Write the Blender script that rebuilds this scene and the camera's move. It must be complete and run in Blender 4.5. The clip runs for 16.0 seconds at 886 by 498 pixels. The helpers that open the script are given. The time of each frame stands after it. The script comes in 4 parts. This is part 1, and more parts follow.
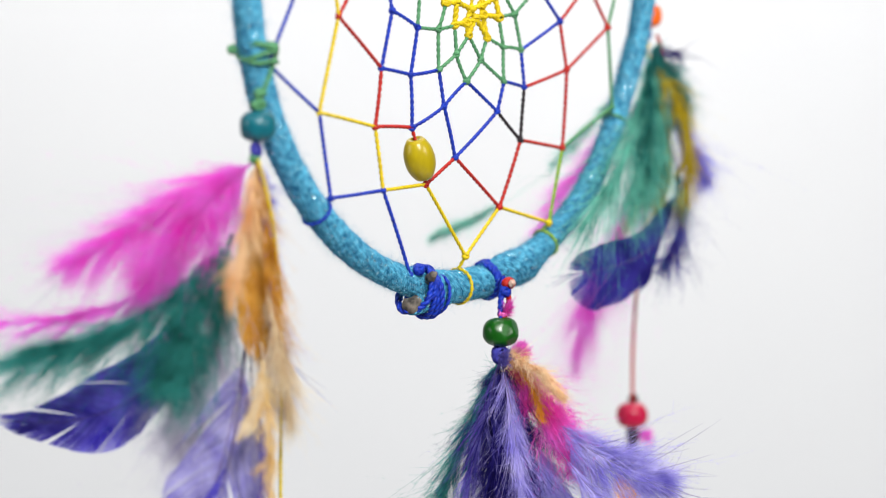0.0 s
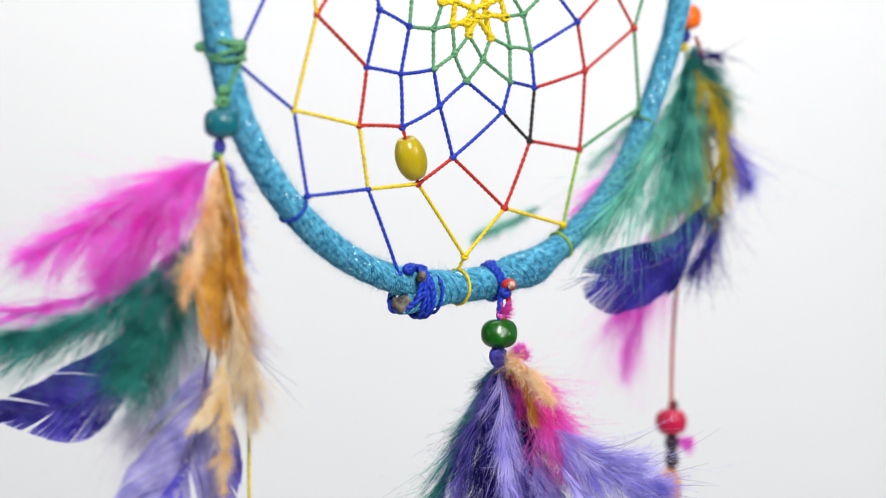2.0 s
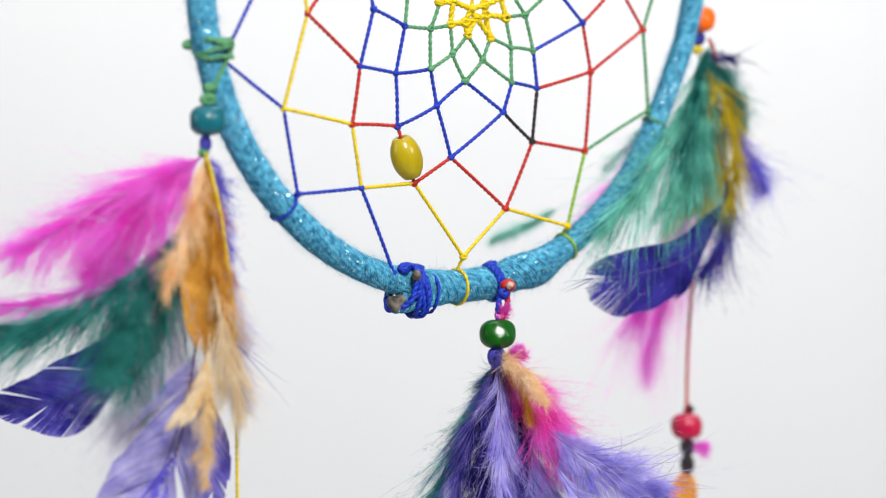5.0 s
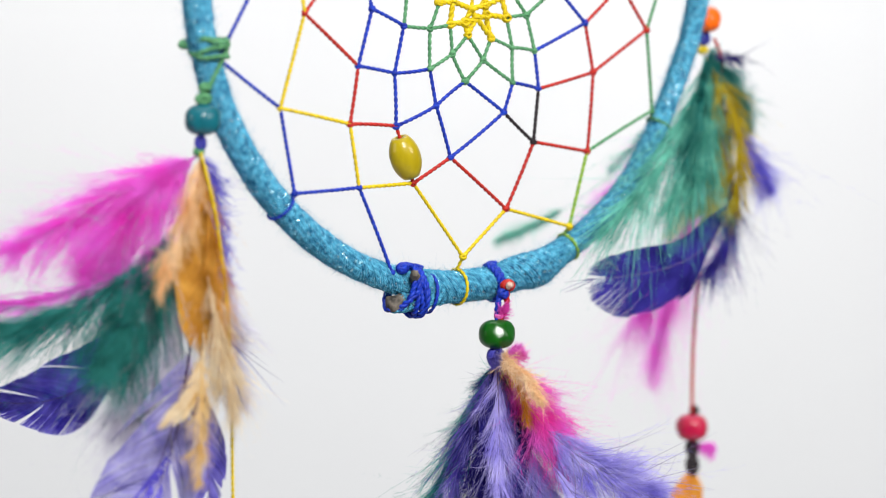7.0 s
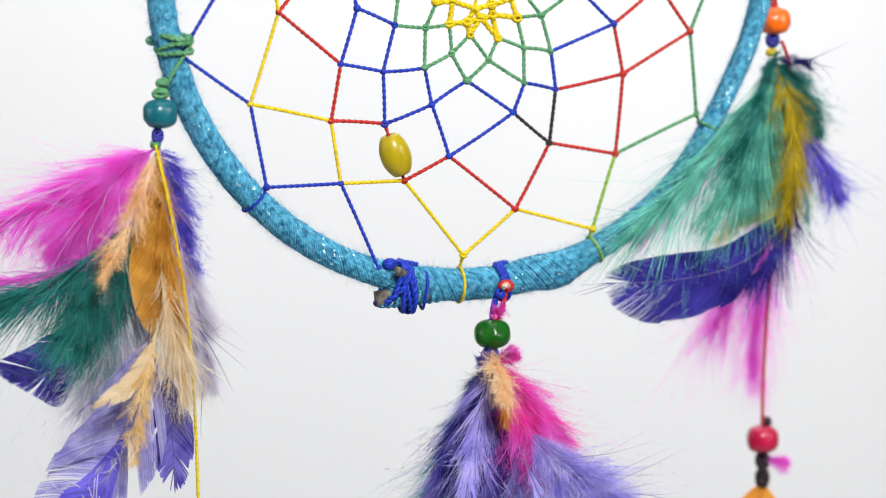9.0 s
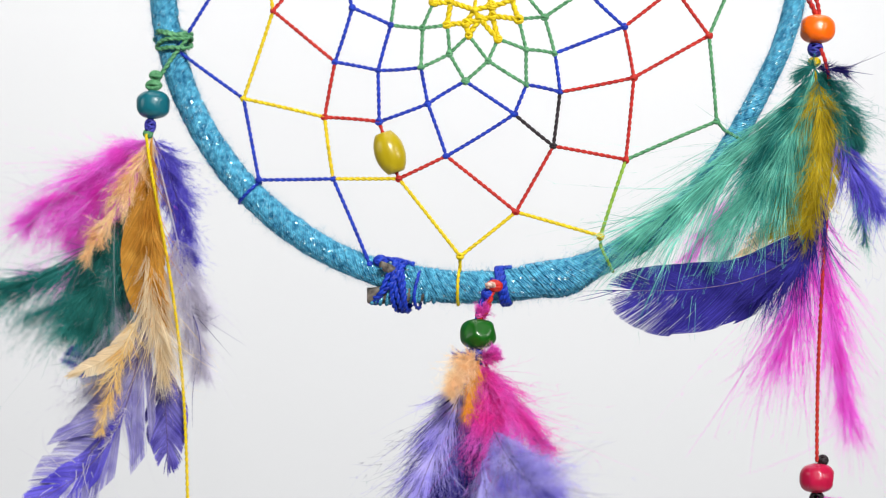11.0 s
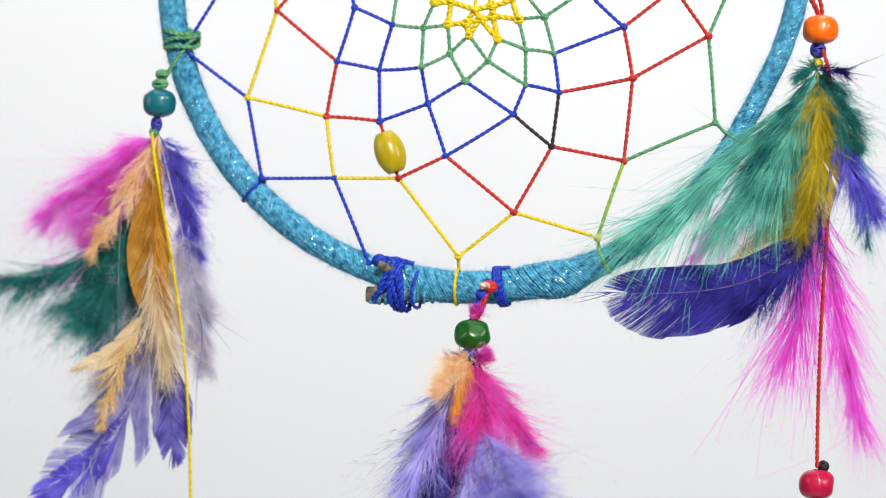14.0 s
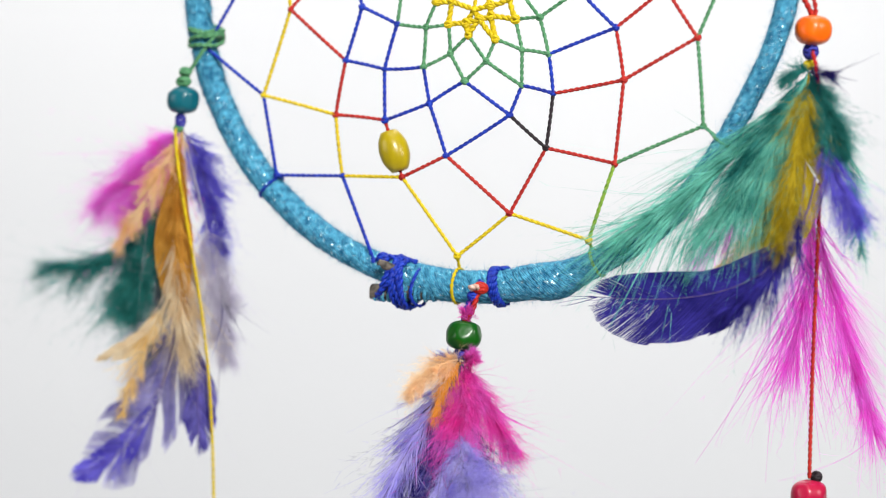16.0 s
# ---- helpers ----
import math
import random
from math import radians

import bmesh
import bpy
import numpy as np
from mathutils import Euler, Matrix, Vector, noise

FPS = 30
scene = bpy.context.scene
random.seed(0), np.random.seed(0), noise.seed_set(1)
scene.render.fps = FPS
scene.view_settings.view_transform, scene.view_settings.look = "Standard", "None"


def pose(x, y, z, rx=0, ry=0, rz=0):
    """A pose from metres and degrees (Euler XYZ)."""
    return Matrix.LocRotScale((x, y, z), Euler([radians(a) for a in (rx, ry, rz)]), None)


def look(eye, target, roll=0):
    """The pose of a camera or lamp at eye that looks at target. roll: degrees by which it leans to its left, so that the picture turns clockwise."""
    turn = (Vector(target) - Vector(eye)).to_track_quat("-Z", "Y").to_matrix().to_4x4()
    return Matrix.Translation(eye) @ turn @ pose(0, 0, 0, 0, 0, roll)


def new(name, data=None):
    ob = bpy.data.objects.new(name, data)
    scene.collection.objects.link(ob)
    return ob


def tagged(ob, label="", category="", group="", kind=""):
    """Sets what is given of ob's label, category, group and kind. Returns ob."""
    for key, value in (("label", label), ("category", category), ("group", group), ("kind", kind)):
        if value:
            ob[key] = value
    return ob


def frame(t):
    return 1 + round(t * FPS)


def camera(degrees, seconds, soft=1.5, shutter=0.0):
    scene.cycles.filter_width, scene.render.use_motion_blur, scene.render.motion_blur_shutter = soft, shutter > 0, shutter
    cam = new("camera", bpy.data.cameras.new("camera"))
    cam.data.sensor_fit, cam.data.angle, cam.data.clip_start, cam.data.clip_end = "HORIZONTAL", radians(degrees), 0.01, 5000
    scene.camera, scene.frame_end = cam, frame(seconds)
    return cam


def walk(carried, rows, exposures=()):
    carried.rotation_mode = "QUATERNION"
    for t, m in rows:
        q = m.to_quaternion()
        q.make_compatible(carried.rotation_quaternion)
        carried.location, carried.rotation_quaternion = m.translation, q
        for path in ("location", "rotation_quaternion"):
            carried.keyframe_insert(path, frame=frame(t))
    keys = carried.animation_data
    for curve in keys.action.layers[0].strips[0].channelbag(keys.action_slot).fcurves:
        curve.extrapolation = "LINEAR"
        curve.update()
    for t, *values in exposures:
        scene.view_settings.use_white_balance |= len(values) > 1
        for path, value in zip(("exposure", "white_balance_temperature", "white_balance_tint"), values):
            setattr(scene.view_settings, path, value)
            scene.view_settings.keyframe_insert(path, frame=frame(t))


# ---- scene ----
# ---- camera ----
cam = camera(18.8, 16.0, soft=1.0)
CAMERA = pose(-0.0021, -0.6914, 0.0595, 85.134, -1.146, 0.0)
walk(cam, [(0.0, CAMERA), (16.0, CAMERA)])
cam.data.dof.use_dof = True
cam.data.dof.focus_distance = 0.687
cam.data.dof.aperture_fstop = 6.6

# ---- light: a dim white surround, two softboxes and three lamps added as fill ----
world = bpy.data.worlds.new("studio")
scene.world = world
world.use_nodes = True
world.node_tree.nodes["Background"].inputs[0].default_value = (0.94, 0.965, 1.0, 1)
world.node_tree.nodes["Background"].inputs[1].default_value = 0.10


def area_lamp(name, eye, target, size, power):
    data = bpy.data.lights.new(name, "AREA")
    data.shape, data.size, data.energy = "SQUARE", size, power
    data.color = (1.0, 0.985, 0.965)
    ob = new(name, data)
    ob.matrix_world = look(eye, target)
    return ob


area_lamp("softbox_key", (0.22, -1.02, 0.66), (0, 0, 0.02), 0.28, 22.5)
area_lamp("softbox_side", (0.95, -0.60, 0.40), (0, 0, 0.0), 0.40, 5.5)
# unseen fill lamps, added to brighten from the left and from above
area_lamp("fill_left", (-1.05, -0.35, 0.25), (0, 0, 0.0), 0.60, 3.3)
area_lamp("fill_top", (0.0, 0.05, 1.10), (0, 0, 0.0), 0.90, 7.0)
# unseen lamp, added so that the paper is brighter towards the top
area_lamp("backdrop_wash", (0.06, 0.45, 0.75), (0.06, 0.95, 0.10), 0.5, 7.3)
scene.view_settings.exposure = 0.0


# ---- materials ----
def shader(name):
    m = bpy.data.materials.new(name)
    m.use_nodes = True
    nt = m.node_tree
    nt.nodes.clear()
    return m, nt.nodes, nt.links


def noise_ramp(nodes, links, scale, low, high, detail=4.0, a=0.3, b=0.7):
    co = nodes.new("ShaderNodeTexCoord")
    nz = nodes.new("ShaderNodeTexNoise")
    nz.inputs["Scale"].default_value, nz.inputs["Detail"].default_value = scale, detail
    links.new(co.outputs["Object"], nz.inputs["Vector"])
    ramp = nodes.new("ShaderNodeValToRGB")
    ramp.color_ramp.elements[0].position, ramp.color_ramp.elements[1].position = a, b
    ramp.color_ramp.elements[0].color, ramp.color_ramp.elements[1].color = (*low, 1), (*high, 1)
    links.new(nz.outputs["Fac"], ramp.inputs[0])
    return ramp.outputs[0], nz


def mix(nodes, links, fac, a, b, blend="MIX"):
    n = nodes.new("ShaderNodeMix")
    n.data_type, n.blend_type = "RGBA", blend
    for value, sock in ((fac, n.inputs[0]), (a, n.inputs[6]), (b, n.inputs[7])):
        if isinstance(value, (int, float)):
            sock.default_value = value
        elif isinstance(value, tuple):
            sock.default_value = (*value, 1)
        else:
            links.new(value, sock)
    return n.outputs[2]


def bump(nodes, links, height, strength, distance):
    b = nodes.new("ShaderNodeBump")
    b.inputs["Strength"].default_value, b.inputs["Distance"].default_value = strength, distance
    links.new(height, b.inputs["Height"])
    return b.outputs[0]


def feather_material(name, dark, light, through_light=0.42, least=0.80):
    """Dyed barbs: uneven dye along the feather, its dark end deepened to paint in shade; each barb a little different,
    light passing through.
    """
    m, nodes, links = shader(name)
    patch, _ = noise_ramp(nodes, links, 160, dark, light, 5.0, 0.25, 0.72)
    geo = nodes.new("ShaderNodeNewGeometry")
    ramp = nodes.new("ShaderNodeValToRGB")
    ramp.color_ramp.elements[0].color, ramp.color_ramp.elements[1].color = (least, least, least, 1), (1, 1, 1, 1)
    links.new(geo.outputs["Random Per Island"], ramp.inputs[0])
    colour = mix(nodes, links, 1.0, patch, ramp.outputs[0], "MULTIPLY")
    body = nodes.new("ShaderNodeBsdfPrincipled")
    body.inputs["Roughness"].default_value = 0.7
    body.inputs["Specular IOR Level"].default_value = 0.15
    back = nodes.new("ShaderNodeBsdfTranslucent")
    links.new(colour, body.inputs["Base Color"])
    links.new(colour, back.inputs["Color"])
    both = nodes.new("ShaderNodeMixShader")
    both.inputs[0].default_value = through_light
    links.new(body.outputs[0], both.inputs[1])
    links.new(back.outputs[0], both.inputs[2])
    links.new(both.outputs[0], nodes.new("ShaderNodeOutputMaterial").inputs[0])
    return m


def cord_material(name, dark, light, rough=0.5):
    m, nodes, links = shader(name)
    colour, nz = noise_ramp(nodes, links, 900, dark, light, 4.0)
    body = nodes.new("ShaderNodeBsdfPrincipled")
    body.inputs["Roughness"].default_value = rough
    body.inputs["Specular IOR Level"].default_value = 0.25
    links.new(colour, body.inputs["Base Color"])
    links.new(bump(nodes, links, nz.outputs["Fac"], 0.5, 0.0002), body.inputs["Normal"])
    links.new(body.outputs[0], nodes.new("ShaderNodeOutputMaterial").inputs[0])
    return m


def yarn_material():
    """Turquoise yarn with a fine metallic thread spun in."""
    m, nodes, links = shader("turquoise_yarn")
    colour, _ = noise_ramp(nodes, links, 700, (0.007, 0.10, 0.205), (0.105, 0.43, 0.61), 6.0)
    co = nodes.new("ShaderNodeTexCoord")
    fine = nodes.new("ShaderNodeTexNoise")
    fine.inputs["Scale"].default_value, fine.inputs["Detail"].default_value = 2600, 3.0
    links.new(co.outputs["Object"], fine.inputs["Vector"])
    spark = nodes.new("ShaderNodeTexVoronoi")
    spark.inputs["Scale"].default_value = 1500
    links.new(co.outputs["Object"], spark.inputs["Vector"])
    pick = nodes.new("ShaderNodeMath")
    pick.operation, pick.inputs[1].default_value = "GREATER_THAN", 0.97
    split = nodes.new("ShaderNodeSeparateColor")
    links.new(spark.outputs["Color"], split.inputs[0])
    links.new(split.outputs[0], pick.inputs[0])
    tint = mix(nodes, links, pick.outputs[0], colour, (0.50, 0.78, 0.86))
    body = nodes.new("ShaderNodeBsdfPrincipled")
    links.new(tint, body.inputs["Base Color"])
    links.new(pick.outputs[0], body.inputs["Metallic"])
    rough = nodes.new("ShaderNodeMapRange")
    rough.inputs["To Min"].default_value, rough.inputs["To Max"].default_value = 0.75, 0.22
    links.new(pick.outputs[0], rough.inputs["Value"])
    links.new(rough.outputs[0], body.inputs["Roughness"])
    body.inputs["Specular IOR Level"].default_value = 0.2
    links.new(bump(nodes, links, fine.outputs["Fac"], 0.7, 0.0003), body.inputs["Normal"])
    links.new(body.outputs[0], nodes.new("ShaderNodeOutputMaterial").inputs[0])
    return m


def bead_material(name, dark, light):
    """Lacquered wood: dye worn thin along the grain, clear gloss on top."""
    m, nodes, links = shader(name)
    co = nodes.new("ShaderNodeTexCoord")
    mp = nodes.new("ShaderNodeMapping")
    mp.inputs["Scale"].default_value = (1, 1, 0.25)
    nz = nodes.new("ShaderNodeTexNoise")
    nz.inputs["Scale"].default_value, nz.inputs["Detail"].default_value = 500, 5.0
    links.new(co.outputs["Object"], mp.inputs[0])
    links.new(mp.outputs[0], nz.inputs["Vector"])
    colour = mix(nodes, links, nz.outputs["Fac"], dark, light)
    body = nodes.new("ShaderNodeBsdfPrincipled")
    body.inputs["Roughness"].default_value = 0.32
    body.inputs["Specular IOR Level"].default_value = 0.35
    body.inputs["Coat Weight"].default_value = 0.15
    body.inputs["Coat Roughness"].default_value = 0.12
    links.new(colour, body.inputs["Base Color"])
    big = nodes.new("ShaderNodeTexNoise")
    big.inputs["Scale"].default_value = 220
    links.new(co.outputs["Object"], big.inputs["Vector"])
    links.new(bump(nodes, links, big.outputs["Fac"], 0.35, 0.0008), body.inputs["Normal"])
    links.new(body.outputs[0], nodes.new("ShaderNodeOutputMaterial").inputs[0])
    return m


def plain_material(name, dark, light, scale, rough, depth=0.0):
    m, nodes, links = shader(name)
    colour, nz = noise_ramp(nodes, links, scale, dark, light, 6.0)
    body = nodes.new("ShaderNodeBsdfPrincipled")
    body.inputs["Roughness"].default_value = rough
    links.new(colour, body.inputs["Base Color"])
    if depth:
        links.new(bump(nodes, links, nz.outputs["Fac"], 0.5, depth), body.inputs["Normal"])
    links.new(body.outputs[0], nodes.new("ShaderNodeOutputMaterial").inputs[0])
    return m


FEATHER = {
    "pink": feather_material("pink_feather", (0.99, 0.10, 0.80), (1.0, 0.38, 0.98), 0.74, 0.82),
    "magenta": feather_material("magenta_feather", (0.97, 0.025, 0.46), (1.0, 0.27, 0.92), 0.60, 0.70),
    "teal": feather_material("teal_feather", (0.004, 0.115, 0.105), (0.075, 0.46, 0.41), 0.48, 0.6),
    "mint": feather_material("mint_feather", (0.007, 0.26, 0.19), (0.33, 0.90, 0.74), 0.45, 0.62),
    "violet": feather_material("violet_feather", (0.012, 0.008, 0.16), (0.065, 0.052, 0.46), 0.35, 0.45),
    "ultramarine": feather_material("ultramarine_feather", (0.06, 0.04, 0.56), (0.27, 0.23, 0.94), 0.42, 0.6),
    "periwinkle": feather_material("periwinkle_feather", (0.07, 0.05, 0.46), (0.34, 0.30, 0.86), 0.45, 0.45),
    "navy": feather_material("navy_feather", (0.006, 0.004, 0.09), (0.03, 0.022, 0.24), 0.25, 0.5),
    "lavender": feather_material("lavender_feather", (0.22, 0.18, 0.74), (0.66, 0.61, 0.97)),
    "lilac": feather_material("lilac_grey_feather", (0.52, 0.49, 0.62), (0.76, 0.73, 0.84)),
    "haze": feather_material("pale_lavender_feather", (0.20, 0.17, 0.60), (0.60, 0.57, 0.90), 0.5, 0.6),
    "dusk": feather_material("dusky_violet_wisp", (0.16, 0.14, 0.30), (0.38, 0.35, 0.52)),
    "amber": feather_material("amber_feather", (0.50, 0.19, 0.012), (0.92, 0.52, 0.10), 0.42, 0.6),
    "peach": feather_material("peach_feather", (0.94, 0.60, 0.30), (0.98, 0.82, 0.58)),
    "apricot": feather_material("apricot_feather", (0.88, 0.52, 0.22), (0.97, 0.78, 0.50)),
    "straw": feather_material("straw_feather", (0.78, 0.50, 0.14), (0.93, 0.74, 0.40)),
    "cream": feather_material("cream_feather", (0.80, 0.62, 0.36), (0.95, 0.86, 0.68), 0.6, 0.8),
    "olive": feather_material("olive_feather", (0.40, 0.28, 0.006), (0.80, 0.62, 0.04), 0.42, 0.55),
    "orange": feather_material("orange_feather", (0.82, 0.32, 0.03), (0.94, 0.52, 0.10)),
}
CORD = {
    "blue": cord_material("blue_cord", (0.003, 0.011, 0.19), (0.009, 0.045, 0.46)),
    "indigo": cord_material("indigo_cord", (0.02, 0.02, 0.18), (0.05, 0.05, 0.36)),
    "yellow": cord_material("yellow_cord", (0.44, 0.32, 0.002), (0.68, 0.51, 0.006)),
    "red": cord_material("red_cord", (0.25, 0.006, 0.005), (0.48, 0.022, 0.012)),
    "green": cord_material("green_cord", (0.035, 0.15, 0.06), (0.115, 0.32, 0.15)),
    "lime": cord_material("lime_cord", (0.12, 0.26, 0.02), (0.30, 0.46, 0.06)),
    "black": cord_material("black_cord", (0.008, 0.006, 0.008), (0.03, 0.02, 0.025)),
    "pale": cord_material("pale_cord", (0.38, 0.22, 0.17), (0.62, 0.45, 0.38)),
    "pink": cord_material("pink_cord", (0.5, 0.06, 0.28), (0.75, 0.16, 0.5)),
}
YARN = yarn_material()
GLINT = plain_material("metallic_thread", (0.45, 0.78, 0.88), (0.80, 0.93, 0.97), 700, 0.5)
GLINT.node_tree.nodes["Principled BSDF"].inputs["Metallic"].default_value = 0.9
WOOD = plain_material("bark_of_a_twig", (0.02, 0.018, 0.016), (0.20, 0.17, 0.14), 500, 0.85, 0.0006)
SHAFT = plain_material("dark_quill", (0.05, 0.03, 0.12), (0.16, 0.1, 0.25), 300, 0.45)
PAPER = plain_material("white_paper", (0.615, 0.626, 0.645), (0.65, 0.66, 0.676), 3.0, 0.9)


# ---- geometry helpers (millimetres) ----
def mesh_of(name, verts, faces, material, smooth=True):
    me = bpy.data.meshes.new(name)
    me.from_pydata((np.asarray(verts, float) * 0.001).tolist(), [], faces)
    me.materials.append(material)
    if smooth:
        me.polygons.foreach_set("use_smooth", [True] * len(me.polygons))
    me.update()
    return me


def part(name, data, parent, label=""):
    """One mesh as ONE object under a thing or a part. data: (verts, faces, material)."""
    ob = new(name, mesh_of(name, *data))
    ob.parent = parent
    return tagged(ob, label)


def tube(points, radius, sides=6, closed=False):
    """A round tube along points; radius may be a number or one for each point."""
    p = np.asarray(points, float)
    n = len(p)
    r = np.broadcast_to(np.asarray(radius, float), (n,))
    if closed:
        t = np.roll(p, -1, 0) - np.roll(p, 1, 0)
    else:
        t = np.gradient(p, axis=0)
    t /= np.linalg.norm(t, axis=1, keepdims=True) + 1e-12
    up = np.where(np.abs(t[:, 1:2]) > 0.9, [[1.0, 0, 0]], [[0, 1.0, 0]])
    a = np.cross(t, up)
    a /= np.linalg.norm(a, axis=1, keepdims=True) + 1e-12
    b = np.cross(t, a)
    ang = np.arange(sides) * 2 * math.pi / sides
    v = p[:, None] + r[:, None, None] * (np.cos(ang)[None, :, None] * a[:, None] + np.sin(ang)[None, :, None] * b[:, None])
    faces = []
    for i in range(n if closed else n - 1):
        j = (i + 1) % n
        for k in range(sides):
            q = (k + 1) % sides
            faces.append((i * sides + k, i * sides + q, j * sides + q, j * sides + k))
    if not closed:
        faces.append(tuple(range(sides))[::-1])
        faces.append(tuple((n - 1) * sides + k for k in range(sides)))
    return v.reshape(-1, 3), faces


def joined(pieces):
    verts, faces, base = [], [], 0
    for v, f in pieces:
        verts.append(np.asarray(v, float))
        faces += [tuple(i + base for i in q) for q in f]
        base += len(v)
    return np.concatenate(verts), faces


def bezier(points, n):
    """A smooth curve through its control points, n samples."""
    p = [np.asarray(q, float) for q in points]
    t = np.linspace(0, 1, n)[:, None]
    k = len(p) - 1
    return sum(math.comb(k, i) * (1 - t) ** (k - i) * t ** i * q for i, q in enumerate(p))


def ply(path, radius, pitch=3.2, strands=2, sides=5, step=0.26):
    """A twisted cord: strands wound round a path."""
    p = np.asarray(path, float)
    seg = np.linalg.norm(np.diff(p, axis=0), axis=1)
    s = np.concatenate([[0], np.cumsum(seg)])
    n = max(6, int(s[-1] / step))
    u = np.linspace(0, s[-1], n)
    c = np.stack([np.interp(u, s, p[:, i]) for i in range(3)], 1)
    t = np.gradient(c, axis=0)
    t /= np.linalg.norm(t, axis=1, keepdims=True) + 1e-12
    a = np.cross(t, [0.0, 1.0, 0.02])
    a /= np.linalg.norm(a, axis=1, keepdims=True) + 1e-9
    b = np.cross(t, a)
    out = []
    for k in range(strands):
        w = u * 2 * math.pi / pitch + 2 * math.pi * k / strands
        out.append(tube(c + 0.40 * radius * (np.cos(w)[:, None] * a + np.sin(w)[:, None] * b), 0.64 * radius, sides))
    return joined(out)


def sphere_of_turns(centre, radius, turns, thick, squash=(1, 1, 1), tilt=0.0):
    """A knot: a cord wound round and round a small ball."""
    s = np.linspace(0, 1, turns * 14)
    w = s * turns * 2 * math.pi
    drift = w * 0.37 + tilt
    p = np.stack([np.cos(w), np.sin(w) * np.cos(drift), np.sin(w) * np.sin(drift)], 1) * radius * np.asarray(squash)
    return tube(p + np.asarray(centre, float), thick, 5)


def lathe(profile, segments=32, centre=(0, 0, 0), axis=(0, 0, 1), dents=0.0, seed=0):
    """A turned body round an axis. profile: (radius, height)."""
    rot = Vector((0, 0, 1)).rotation_difference(Vector(axis)).to_matrix()
    rng = np.random.default_rng(seed)
    lobes = rng.uniform(0, 6.28, 4)
    verts, faces = [], []
    for r, h in profile:
        for k in range(segments):
            a = 2 * math.pi * k / segments
            q = r * (1 + dents * (math.sin(3 * a + lobes[0] + h * 0.3) * 0.5 + math.sin(5 * a + lobes[1] - h * 0.5) * 0.5))
            verts.append(np.array(rot @ Vector((q * math.cos(a), q * math.sin(a), h))) + np.asarray(centre, float))
    for i in range(len(profile) - 1):
        for k in range(segments):
            q = (k + 1) % segments
            faces.append((i * segments + k, i * segments + q, (i + 1) * segments + q, (i + 1) * segments + k))
    return np.array(verts), faces


def bead_profile(radius, height, hole, power=2.6, n=18):
    """Outer wall of a drilled bead from the lower hole to the upper one, and back through the hole."""
    out = []
    for i in range(n + 1):
        a = -math.pi / 2 + math.pi * i / n
        c, s = math.cos(a), math.sin(a)
        h = height / 2 * math.copysign(abs(s) ** (2 / power), s)
        out.append((max(hole, radius * abs(c) ** (2 / power)), h))
    out.append((hole * 0.9, height * 0.40))
    out.append((hole * 0.9, -height * 0.40))
    out.append(out[0])
    return out


# ---- feathers ----
def ribbons(roots, dirs, bends, lengths, widths, normals, segs=5, taper=(0.86, 1.3)):
    """Many tapering strands at once: each leaves its root along dirs and bends on its way."""
    n = len(roots)
    s = np.linspace(0, 1, segs + 1)
    L = lengths[:, None, None]
    mid = roots[:, None] + dirs[:, None] * (s[None, :, None] * L) + bends[:, None] * (s[None, :, None] ** 2 * L)
    tan = dirs[:, None] + 2 * s[None, :, None] * bends[:, None]
    side = np.cross(tan, normals[:, None])
    side /= np.linalg.norm(side, axis=2, keepdims=True) + 1e-9
    taper = (1 - taper[0] * s ** taper[1])[None, :, None] * widths[:, None, None] * 0.5
    v = np.stack([mid - side * taper, mid + side * taper], 2).reshape(-1, 3)
    base = (np.arange(n) * (segs + 1) * 2)[:, None]
    k = (np.arange(segs) * 2)[None, :]
    q = base + k
    faces = np.stack([q, q + 1, q + 3, q + 2], 2).reshape(-1, 4)
    return v, faces.tolist(), mid, tan


# angle of the barbs, its spread, roll out of the plane, root width, forward bend, wander, locks on each side, hairs on each barb
STYLES = {
    "down": (42, 14, 0.55, 0.17, 0.28, 0.16, 16, 34),
    "plume": (25, 10, 0.42, 0.26, 0.12, 0.07, 24, 8),
    "open": (30, 4, 0.14, 0.50, 0.10, 0.03, 14, 0),
    "streamer": (17, 9, 0.38, 0.32, 0.06, 0.11, 20, 5),
    "splay": (27, 4, 0.12, 0.46, 0.16, 0.02, 11, 0),
    "vane": (30, 1, 0.03, 0.00, 0.16, 0.01, 7, 0),
}


